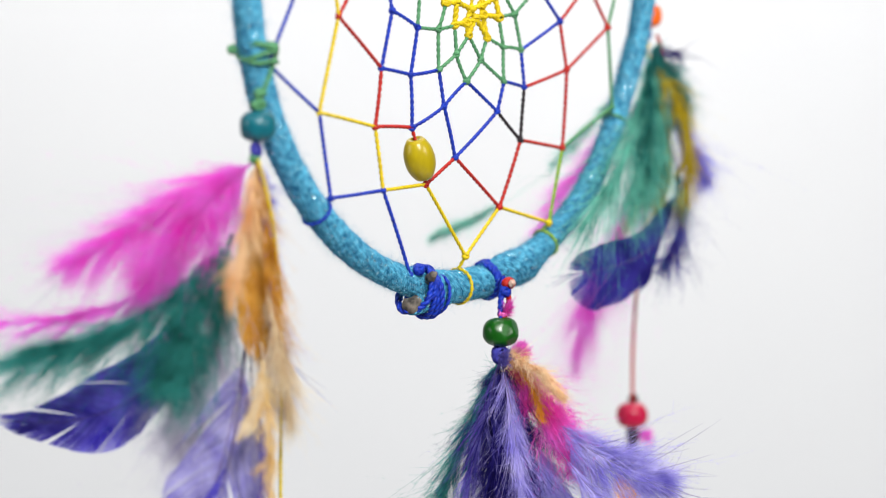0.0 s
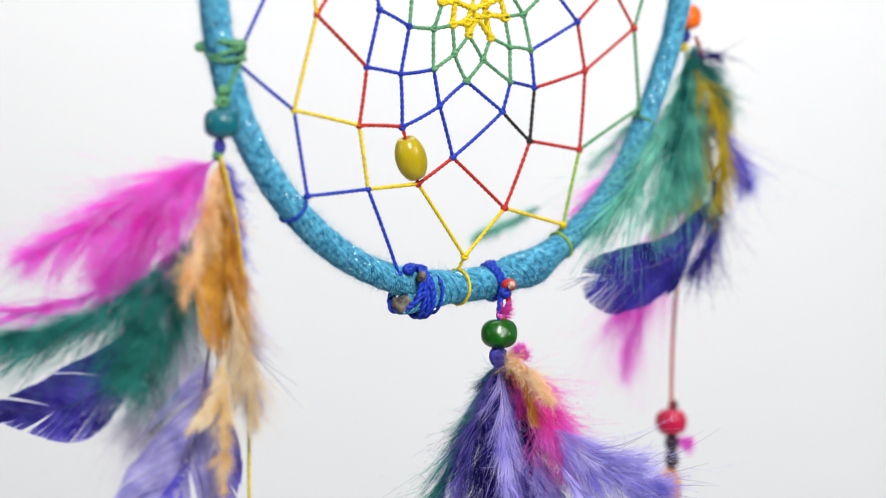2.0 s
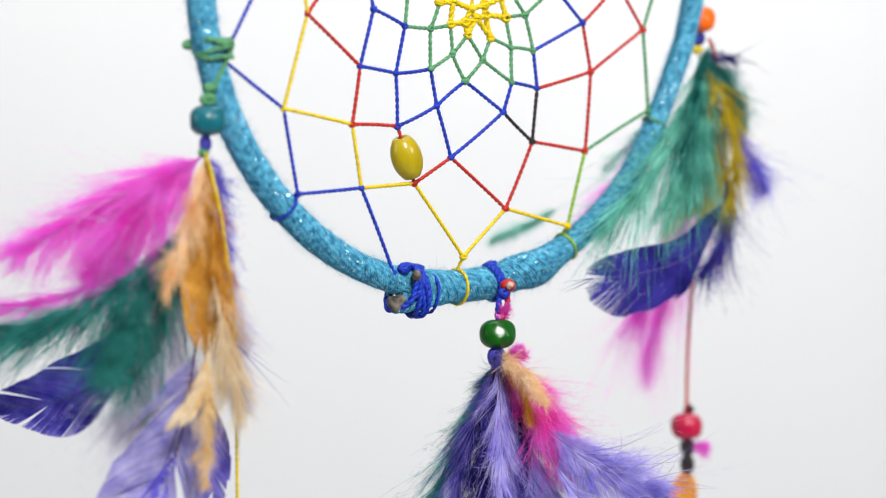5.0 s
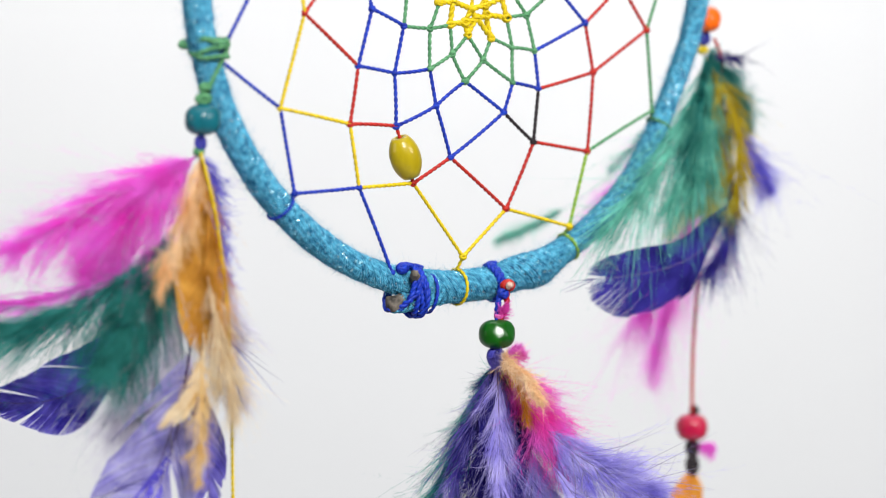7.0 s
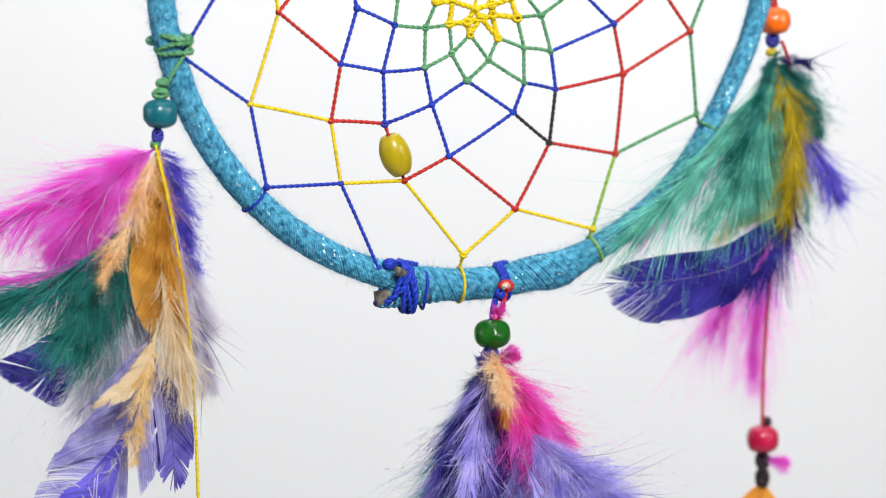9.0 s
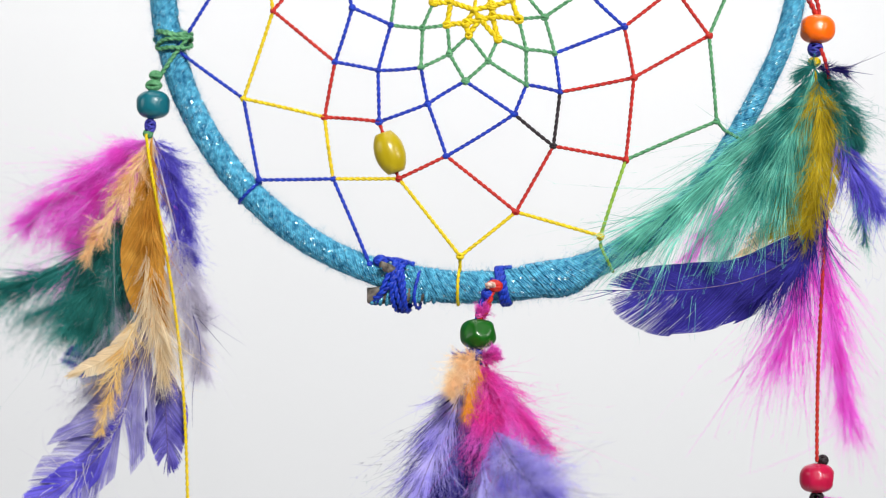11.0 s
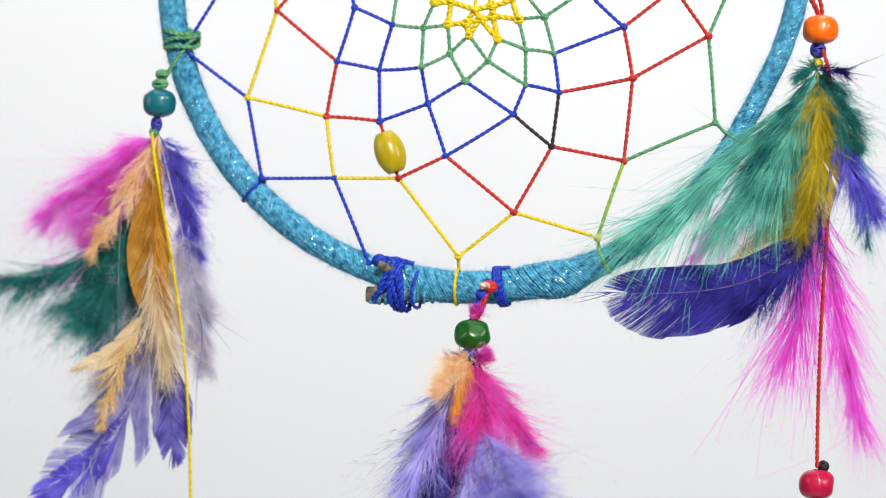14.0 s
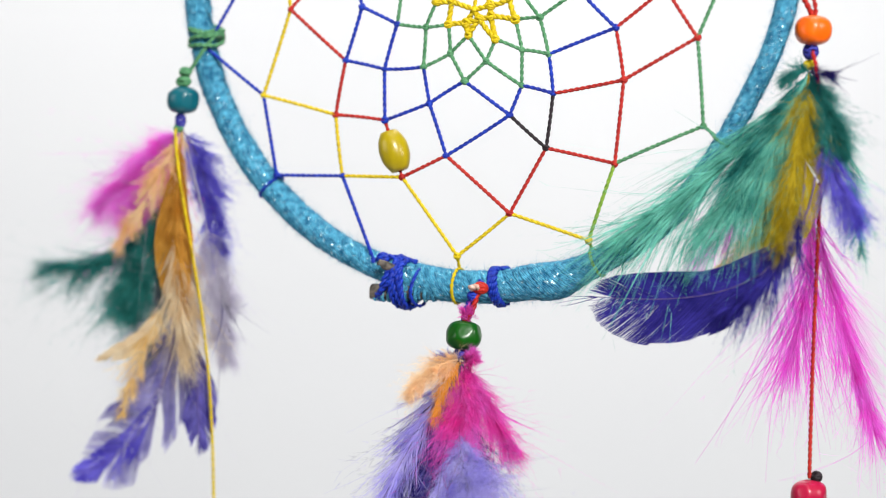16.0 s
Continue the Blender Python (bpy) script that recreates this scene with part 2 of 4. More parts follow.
def feather(parent, colour, curve, width, style, barbs, seed, label, face=(0, -1, 0), tuft=None, start=0.06, loose=0, wisp=1.0, shaft=0.24, uneven=0.0, split=1.0, swell=0.16, sweep=0.20):
    """A dyed feather: a quill with barbs on both sides that lie in locks. uneven: how much longer the barbs of one side are; split: how far the locks part; swell: how late a blade reaches its width; sweep: how far the barbs lie along the shaft."""
    rng = np.random.default_rng(seed)
    mean, spread, out_of_plane, thick, bendy, wander, locks, hairs = STYLES[style]
    path = bezier(curve, 40)
    tang = np.gradient(path, axis=0)
    tang /= np.linalg.norm(tang, axis=1, keepdims=True)
    span = np.linalg.norm(np.diff(path, axis=0), axis=1).sum()
    face = np.asarray(face, float)
    u = np.linspace(start, 1.0, barbs) if style == "vane" else np.sort(rng.uniform(start, 1.0, barbs))
    idx = u * 39
    i0 = np.minimum(idx.astype(int), 38)
    fr = (idx - i0)[:, None]
    root = path[i0] * (1 - fr) + path[i0 + 1] * fr
    t = tang[i0] * (1 - fr) + tang[i0 + 1] * fr
    t /= np.linalg.norm(t, axis=1, keepdims=True)
    side = np.cross(t, face)
    side /= np.linalg.norm(side, axis=1, keepdims=True) + 1e-9
    nrm = np.cross(side, t)
    sign = np.where(np.arange(barbs) % 2 == 0, 1.0, -1.0)
    lock = np.minimum(((u - start) / (1 - start) * locks).astype(int), locks - 1) * 2 + (sign > 0)
    lock_ang, lock_roll, lock_len = (rng.normal(0, 1, 2 * locks)[lock] for _ in range(3))
    if style == "vane":
        # the ends of the barbs lie on the smooth outline of the blade
        u2 = np.clip(u + sweep * (1 - u) + 0.05 + 0.012 * split * lock_ang + rng.normal(0, 0.004, barbs), 0, 1.0)
        at = np.minimum((u2 * 39).astype(int), 38)
        f2 = (u2 * 39 - at)[:, None]
        mid2 = path[at] * (1 - f2) + path[at + 1] * f2
        tang2 = tang[at] * (1 - f2) + tang[at + 1] * f2
        tang2 /= np.linalg.norm(tang2, axis=1, keepdims=True)
        side2 = np.cross(tang2, face)
        side2 /= np.linalg.norm(side2, axis=1, keepdims=True)
        half = width * np.clip((u2 - start) / swell, 0.15, 1) ** 0.7 * np.sqrt(np.maximum(0, 1 - np.clip(u2, 0, 1) ** 7)) * (1 + uneven * sign) * (1 + 0.03 * split * lock_len)
        cup = 0.16 + 0.05 * split * lock_roll
        ends = mid2 + half[:, None] * (side2 * sign[:, None] - np.cross(side2, tang2) * cup[:, None]) + tang2 * (rng.uniform(0, 0.5, barbs) + 2.2 * np.clip((u2 - 0.9) / 0.1, 0, 1) * rng.uniform(0, 1, barbs))[:, None]
        bend = t * 0.22 * np.linalg.norm(ends - root, axis=1)[:, None]
        d, length = ends - root - bend, np.ones(barbs)
        wide = (4.4 - split) * span / barbs * rng.uniform(0.7, 1.2, barbs)
    else:
        grow = np.minimum(1, (u - start) / 0.20 + 0.40) * (1 - 0.70 * np.clip((u - 0.5) / 0.5, 0, 1) ** 2)
        ang = np.radians(mean * (1 - 0.4 * u) + 0.7 * spread * lock_ang + 0.6 * spread * rng.normal(0, 1, barbs))
        roll = out_of_plane * (0.75 * lock_roll + 0.6 * rng.normal(0, 1, barbs))
        length = width * grow * (1 + 0.16 * lock_len) * rng.uniform(0.6, 1.1, barbs)
        wide = thick * rng.uniform(0.6, 1.2, barbs)
    if style != "vane":
        length = np.maximum(length * (1 + uneven * sign), 0.6)
        ang, roll = ang[:, None], roll[:, None]
        out = side * sign[:, None] * np.cos(roll) + nrm * np.sin(roll)
        d = t * np.cos(ang) + out * np.sin(ang)
        bend = t * bendy * rng.uniform(0.2, 1.0, barbs)[:, None] + rng.normal(0, wander, (barbs, 3))
        bend[:, 2] -= {"down": 0.14, "plume": 0.14, "streamer": 0.22}.get(style, 0.03)
        # the tips of a lock draw together
        tips = root + d * length[:, None]
        total, count = np.zeros((2 * locks, 3)), np.zeros(2 * locks) + 1e-9
        np.add.at(total, lock, tips)
        np.add.at(count, lock, 1)
        pull = (total / count[:, None])[lock] - tips
        tight = 0.85 if style in ("plume", "splay", "streamer") else 0.55
        bend += tight * pull / length[:, None] * rng.uniform(0.5, 1.0, barbs)[:, None]
        bend += rng.normal(0, 0.15 if style in ("plume", "streamer") else 0.05, (2 * locks, 3))[lock]
    pieces = []
    v, f, mid, tan = ribbons(root, d, bend, length, wide, nrm + rng.normal(0, 0.0 if style == "vane" else 0.35, (barbs, 3)), 7, (0.55, 5.0) if style == "vane" else (0.86, 1.3))
    pieces.append((v, f))
    if hairs:
        w = rng.uniform(0.15, 1.0, (barbs, hairs))
        k = np.minimum((w * 7).astype(int), 6)
        g = (w * 7 - k)[..., None]
        rows = np.arange(barbs)[:, None]
        r2 = (mid[rows, k] * (1 - g) + mid[rows, k + 1] * g).reshape(-1, 3)
        t2 = tan[rows, k].reshape(-1, 3)
        t2 = t2 / (np.linalg.norm(t2, axis=1, keepdims=True) + 1e-9)
        d2 = t2 * 0.95 + rng.normal(0, 1, r2.shape) * 0.45
        d2 /= np.linalg.norm(d2, axis=1, keepdims=True)
        l2 = np.clip(rng.normal(3.2, 1.1, len(r2)), 0.8, 6.4) * min(1.0, width / 12)
        v2, f2, _, _ = ribbons(r2, d2, rng.normal(0, 0.16, r2.shape), l2, np.full(len(r2), 0.075), rng.normal(0, 1, r2.shape), 2)
        pieces.append((v2, f2))
    if style in ("down", "plume", "streamer") and barbs > 200:
        # single long barbs that stand out of the outline, each with fine hairs
        n = int(barbs * 0.34)
        pick = rng.integers(barbs // 8, barbs, n)
        d5 = d[pick] + rng.normal(0, 0.22, (n, 3))
        b5 = bend[pick] * 0.5 + rng.normal(0, 0.16, (n, 3))
        l5 = np.minimum(length[pick] * rng.uniform(1.15, 1.75, n), length[pick] + (4 if style == "streamer" else 9))
        v5, f5, mid5, tan5 = ribbons(root[pick], d5, b5, l5, np.full(n, 0.09), rng.normal(0, 1, (n, 3)), 7)
        pieces.append((v5, f5))
        each = 14 if style == "down" else 6
        k = rng.integers(3, 8, (n, each))
        rows = np.arange(n)[:, None]
        r6 = mid5[rows, k].reshape(-1, 3)
        t6 = tan5[rows, k].reshape(-1, 3)
        d6 = t6 / (np.linalg.norm(t6, axis=1, keepdims=True) + 1e-9) + rng.normal(0, 0.45, r6.shape)
        v6, f6, _, _ = ribbons(r6, d6, rng.normal(0, 0.2, r6.shape), rng.uniform(0.8, 2.6, len(r6)), np.full(len(r6), 0.055), rng.normal(0, 1, r6.shape), 2)
        pieces.append((v6, f6))
    v, f = joined(pieces)
    vane = part("feather", (v, f, FEATHER[colour]), parent, label)
    part("quill", (*tube(path, np.linspace(shaft, 0.07, 40), 5), SHAFT if colour in ("violet", "navy", "lavender", "ultramarine", "periwinkle", "haze") else FEATHER[colour]), vane)
    if loose:
        pick = rng.integers(barbs // 4, barbs, loose)
        d3 = d[pick] / np.linalg.norm(d[pick], axis=1, keepdims=True) + rng.normal(0, 0.22, (loose, 3))
        v3, f3, _, _ = ribbons(root[pick], d3, rng.normal(0, 0.32, (loose, 3)), wisp * width * rng.uniform(0.7, 1.35, loose), rng.uniform(0.13, 0.29, loose), nrm[pick], 12)
        tagged(part("wisp", (v3, f3, FEATHER[tuft or colour]), vane), kind="stuff")
    if style in ("open", "vane", "splay"):
        n = 130
        pick = np.minimum(((start + rng.uniform(0.0, 0.22, n)) * 39).astype(int), 38)
        d4 = rng.normal(0, 0.6, (n, 3)) + tang[pick] * 0.8
        d4 /= np.linalg.norm(d4, axis=1, keepdims=True)
        v4, f4, _, _ = ribbons(path[pick], d4, rng.normal(0, 0.3, (n, 3)), width * rng.uniform(0.25, 0.65, n), np.full(n, 0.16), rng.normal(0, 1, (n, 3)), 4)
        tagged(part("down", (v4, f4, FEATHER[tuft or colour]), vane), kind="stuff")
    return vane


# ---- backdrop ----
def build_backdrop():
    prof = [(0.95, 1.6)] + [(0.95 - 0.5 * (1 - math.cos(a)), -0.50 - 0.5 * math.sin(a)) for a in np.linspace(0, math.pi / 2, 16)] + [(-1.5, -1.0)]
    verts, faces = [], []
    for y, z in prof:
        verts += [(-1500, y * 1000, z * 1000), (1500, y * 1000, z * 1000)]
    for i in range(len(prof) - 1):
        faces.append((2 * i, 2 * i + 1, 2 * i + 3, 2 * i + 2))
    ob = new("backdrop", mesh_of("backdrop", verts, faces, PAPER))
    tagged(ob, "seamless white paper backdrop curving down to the floor", "backdrop", kind="structure")


# ---- the hoop and its web ----
HOOP_X, HOOP_Z, HOOP_R = 8.5, 72.7, 82.3


HOOP_Y = 2.5


def hoop_radius(a):
    """The bent twig is not quite round: it runs straighter on one side."""
    return HOOP_R - 1.9 * np.exp(-((a - 61) / 14.0) ** 2) + 1.6 * np.exp(-((a - 90) / 13.0) ** 2)


def flatness(a):
    """How thin the wound twig is across the hoop; it is flatter on the straight side."""
    return 1 - 0.24 * np.exp(-((a - 72) / 26.0) ** 2)


def hoop_point(a, out=0.0, y=0.0):
    """A point of the hoop's centre line; a in degrees from straight down, growing to the right."""
    w = math.radians(a)
    return np.array([HOOP_X + (hoop_radius(a) + out) * math.sin(w), HOOP_Y + y, HOOP_Z - (hoop_radius(a) + out) * math.cos(w)])


def tube_radius(a):
    """The wound hoop is thicker where the twig's ends overlap, at the bottom."""
    a = (a + 180) % 360 - 180
    return 3.02 - 0.1 * math.sin(math.radians(a)) + 0.85 * math.exp(-((a - 2) / 17.0) ** 4) + 0.75 * math.exp(-((a - 14) / 5.0) ** 2) + 0.22 * noise.noise(Vector((a * 0.16, 0.3, 0)))


def build_hoop(parent):
    turns, per = 720, 32
    n = turns * per
    rng = np.random.default_rng(4)

    def slow(sigma):
        k = np.ones(per) / per
        return np.convolve(np.repeat(rng.normal(0, sigma, turns), per), k, "same")

    ang = np.linspace(-180, 180, n, endpoint=False)
    phi = np.arange(n) * 2 * math.pi / per
    rad = np.array([tube_radius(a) for a in ang]) + slow(0.06)
    turned = ang + 1.9 * np.cos(phi) + slow(0.12)
    w2 = np.radians(turned)
    bow = hoop_radius(turned)
    radial = np.stack([np.sin(w2), 0 * w2, -np.cos(w2)], 1)
    depth = np.array([0.0, 1.0, 0.0])
    centre = np.stack([HOOP_X + bow * np.sin(w2), 0 * w2 + HOOP_Y, HOOP_Z - bow * np.cos(w2)], 1)
    out_all = (flatness(turned) * np.cos(phi))[:, None] * radial + np.sin(phi)[:, None] * depth
    # a slack bunch of yarn hangs below the end of the overlap
    rad += 1.0 * np.exp(-((ang - 15.0) / 4.0) ** 2) * np.clip(np.cos(phi), 0, 1) ** 2
    line = centre + rad[:, None] * out_all
    along_all = np.stack([np.cos(w2), 0 * w2, np.sin(w2)], 1)
    twist = np.arange(n) * 2 * math.pi / 4.3
    swing = 0.23 * (np.cos(twist)[:, None] * out_all + np.sin(twist)[:, None] * along_all)
    thick = 0.31 + np.abs(slow(0.05))
    hoop = part("hoop", (*joined([tube(line + swing, thick, 4), tube(line - swing, thick, 4)]), YARN), parent, "hoop wound with glittery turquoise yarn")
    # flecks of a metallic thread that come up between the strands
    m = 10000
    pick = rng.integers(2, n - 2, m)
    run = line[pick + 1] - line[pick - 1]
    run /= np.linalg.norm(run, axis=1, keepdims=True)
    v, f, _, _ = ribbons(line[pick] + out_all[pick] * 0.50, run + rng.normal(0, 0.15, (m, 3)), -0.1 * out_all[pick], rng.uniform(0.4, 1.3, m), rng.uniform(0.025, 0.06, m), out_all[pick] + rng.normal(0, 0.5, (m, 3)), 3)
    part("metallic_thread", (v, f, GLINT), hoop, "fine silvery metallic thread")
    # the twig inside
    ring = [hoop_point(a) for a in np.linspace(-180, 180, 160, endpoint=False)]
    core_r = [tube_radius(a) * flatness(a) + 0.08 for a in np.linspace(-180, 180, 160, endpoint=False)]
    part("core", (*tube(ring, core_r, 12, closed=True), YARN), hoop)
    # loose wool fibres standing off the yarn
    m = 64000
    pick = rng.integers(0, n, m)
    out, along = out_all[pick], along_all[pick]
    d = out * rng.uniform(0.02, 0.6, m)[:, None] + along * rng.normal(0, 0.8, m)[:, None] + rng.normal(0, 0.3, (m, 3))
    v, f, _, _ = ribbons(line[pick] + out * 0.38, d, rng.normal(0, 0.8, (m, 3)), rng.uniform(0.4, 1.7, m), np.full(m, 0.05), rng.normal(0, 1, (m, 3)), 3)
    tagged(part("wool_fuzz", (v, f, YARN), hoop), kind="stuff")
    # cut end of the twig that sticks out beside the overlap
    end = bezier([hoop_point(-4, 0.5, 0.5), hoop_point(-11, 3.6, -1.5), hoop_point(-18.3, 6.4, -2.4)], 14)
    rr = np.linspace(2.5, 2.0, 14) + np.random.default_rng(8).normal(0, 0.12, 14)
    sv, sf = tube(end, rr, 14)
    sv = sv + np.array([noise.noise_vector(Vector(q) * 0.7) for q in sv]) * 0.8
    stub = part("twig_end", (sv, sf, WOOD), parent, "cut grey-brown twig end under the yarn")
    turn = np.linspace(0, 1, 17 * 14)
    c = np.stack([np.interp(turn * 0.93, np.linspace(0, 1, 14), end[:, i]) for i in range(3)], 1)
    tg = np.gradient(c, axis=0)
    tg /= np.linalg.norm(tg, axis=1, keepdims=True)
    a1 = np.cross(tg, depth)
    a1 /= np.linalg.norm(a1, axis=1, keepdims=True)
    a2 = np.cross(tg, a1)
    ph = turn * 17 * 2 * math.pi + 1.1 * np.sin(turn * 40)
    way = np.cos(ph)[:, None] * a1 + np.sin(ph)[:, None] * a2
    lean = 0.8 * np.cos(ph)[:, None] * tg
    wob = np.linspace(2.7, 2.1, len(turn))[:, None] + 0.25 * np.sin(turn * 57)[:, None]
    part("yarn", (*ply(c + wob * way + lean, 0.55, 1.6), YARN), stub)


# knots of the web by ring: (name, x, z)
OUTER = [("aL", -69.5, 53.0), ("n14", -48.0, 18.8), ("st", -18.9, -3.4), ("n19", 4.7, -1.5), ("n20", 41.1, 3.5), ("n21", 71.2, 32.9), ("aR", 86.0, 92.0)]
SECOND = [("n13", -51.9, 40.1), ("n11", -28.4, 18.9), ("bb", -11.2, 18.8), ("n2", 19.3, 9.9), ("n5", 47.8, 23.2), ("n22", 69.4, 55.0)]
THIRD = [("n17", -44.0, 63.0), ("n12", -30.6, 35.0), ("n9", -16.3, 33.7), ("n1", 1.2, 24.6), ("n3", 29.1, 26.9), ("n6", 50.0, 44.4), ("u1", 60.6, 67.6)]
FOURTH = [("n16", -27.8, 49.4), ("n15", -16.5, 47.1), ("n10", -3.5, 38.2), ("n4", 19.0, 35.3), ("n8", 30.9, 40.9), ("n7", 47.6, 57.6)]
FIFTH = [("g1", -23.2, 63.5), ("h1", -13.1, 58.9), ("m1", -5.3, 47.7), ("n18", 6.3, 44.0), ("m5", 22.2, 42.9), ("m7", 29.6, 50.9), ("u3", 37.5, 67.3)]
SIXTH = [("m2", -4.8, 58.0), ("m3", 2.2, 51.2), ("m4", 12.3, 49.2), ("m6", 22.2, 52.0), ("m8", 27.0, 60.4)]
HEART = [("ya", -1.8, 64.6), ("yb", 2.6, 64.6), ("y1", 1.6, 58.7), ("k1", 6.5, 59.0), ("y2", 7.3, 55.9), ("k2", 8.8, 62.5), ("k3", 10.3, 60.2), ("k4", 13.5, 60.8), ("y3", 14.9, 54.8),
         ("y4", 20.3, 59.9), ("yc", 18.6, 65.2), ("k5", 13.2, 63.5)]
# the upper half repeats the pattern
UPPER = [("b1", -64.0, 106.0), ("b2", -33.0, 140.0), ("b3", 10.0, 151.0), ("b4", 52.0, 138.0), ("c1", -47.0, 88.0), ("c2", -26.0, 112.0), ("c3", -6.0, 126.0), ("c4", 28.0, 122.0),
         ("c5", 54.0, 104.0), ("d1", -27.0, 82.0), ("d2", -14.0, 98.0), ("d3", 8.0, 104.0), ("d4", 28.0, 98.0), ("d5", 45.0, 84.0), ("e1", -11.0, 75.0), ("e2", -2.0, 86.0),
         ("e3", 12.0, 89.0), ("e4", 26.0, 82.0), ("f1", 1.0, 70.0), ("f2", 10.0, 74.0), ("f3", 20.0, 69.0)]
THREADS = {
    "blue": "aL-n13 n13-n14 n14-n11 n11-st g1-n16 n16-n15 g1-h1 h1-n15 n15-n9 n15-m1 m1-n10 n9-n10 n10-n18 n10-n1 n18-n4 n4-n1 n4-m5 m5-n8 n8-m7 m7-n7 n7-u3 aL-c1 g1-d1",
    "yellow": "n17-n13 n13-n12 n12-n11 n11-bb bb-n19 n19-n2 n2-n20 n17-c1 ya-yb yb-k2 yb-y1 y1-k1 k1-y2 k1-k2 k1-k3 k2-k3 k2-k5 k3-k4 k4-k5 k4-y4 y4-yc k4-y3 k3-y2 k3-y3 k5-yc k2-f2 k5-f2 ya-f1",
    "red": "n17-n16 n16-n12 n12-n9 bb-n1 n1-n2 n2-n3 n3-n5 n5-n6 n6-n8 n6-n22 n6-n7 n22-u1 n7-u1 n17-d1 u1-c5",
    "green": "n21-n22 n21-n5 n22-aR h1-m2 m2-ya m2-y1 y1-m3 m3-y2 y2-m4 m4-y3 y3-m6 m6-y4 y4-m8 m2-m1 m1-m3 m3-n18 n18-m4 m4-m5 m5-m6 m6-m7 m7-m8 m8-u3 h1-e1 f1-e1 m8-f3 u3-e4",
    "lime": "n5-n20",
    "black": "n4-n3 n3-n8",
}
UPPER_THREADS = {
    "blue": "b1-c1 b1-c2 c2-b2 d1-c1 d1-e1 e1-d2 d2-d1",
    "yellow": "b2-c3 c3-b3 c2-d1 c2-d2 f1-f2 f2-f3",
    "red": "c3-d2 c3-d3 d3-c4 c4-d4 d4-c5 u1-d5 d5-u3 d5-d4",
    "green": "b3-c4 c4-b4 b4-c5 c5-aR e1-e2 e2-d3 d2-e2 d3-e3 e3-d4 d4-e4 e2-f1 e3-f2 e4-f3 e2-f2 e3-e4 f2-e4",
}


def build_web(parent):
    rng = np.random.default_rng(21)
    spot = {}
    for ring in (OUTER, SECOND, THIRD, FOURTH, FIFTH, SIXTH, HEART, UPPER):
        for name, x, z in ring:
            spot[name] = np.array([x, rng.normal(0, 0.15), z])
    knot_colour = {}
    heart = {name for name, _, _ in HEART}
    for plan in (THREADS, UPPER_THREADS):
        for colour, text in plan.items():
            for pair in text.split():
                a, b = (spot[k] for k in pair.split("-"))
                for k in pair.split("-"):
                    knot_colour.setdefault(k, colour)
                sag = rng.normal(0, 0.25, 3)
                path = bezier([a, (a + b) / 2 + sag, b], 12)
                part("thread", (*ply(path, 0.78 if all(k in heart for k in pair.split("-")) else 0.53), CORD[colour]), parent)
    knot_colour.update(y1="yellow", y2="yellow", y3="yellow", y4="yellow", n3="black", n5="red", n2="red", bb="red", n17="red", n12="red", n22="red", n6="red", n18="green", m5="green", m7="green", m1="green", n21="green", n20="yellow", n13="yellow")
    for name, p in spot.items():
        r = rng.uniform(0.52, 0.68) * (1.45 if name in heart else 1.0)
        v, f = sphere_of_turns(p, r, 5, 0.36, rng.uniform(0.85, 1.35, 3), rng.uniform(0, 3))
        part("knot", (v, f, CORD[knot_colour.get(name, "blue")]), parent)
    # ties of the web round the hoop
    for colour, knot, a in (("blue", "n14", -46.0), ("yellow", "n19", -3.0), ("lime", "n20", 24.5), ("green", "n21", 57.0), ("green", "aR", 103.0), ("yellow", "b2", 210.0), ("blue", "b1", 245.0), ("yellow", "b3", 180.0), ("green", "b4", 147.0)):
        tie(parent, colour, a, 1, spot[knot])
    return spot


def tie(parent, colour, a, turns, knot=None, spread=0.0, radius=0.47):
    """A cord wound round the hoop at the angle a."""
    pts = []
    n = 26 * turns
    for i in range(n + 1):
        ph = math.pi + 2 * math.pi * turns * i / n
        aa = a + spread * (i / n - 0.5)
        r = (tube_radius(aa) + 0.8) * (0.5 + 0.5 * flatness(aa))
        c = hoop_point(aa)
        w = math.radians(aa)
        rad = np.array([math.sin(w), 0, -math.cos(w)])
        pts.append(c + r * (math.cos(ph) * rad + math.sin(ph) * np.array([0, 1.0, 0])))
    if knot is not None:
        pts = [knot] + pts + [knot]
    return part("tie", (*ply(pts, radius), CORD[colour]), parent)


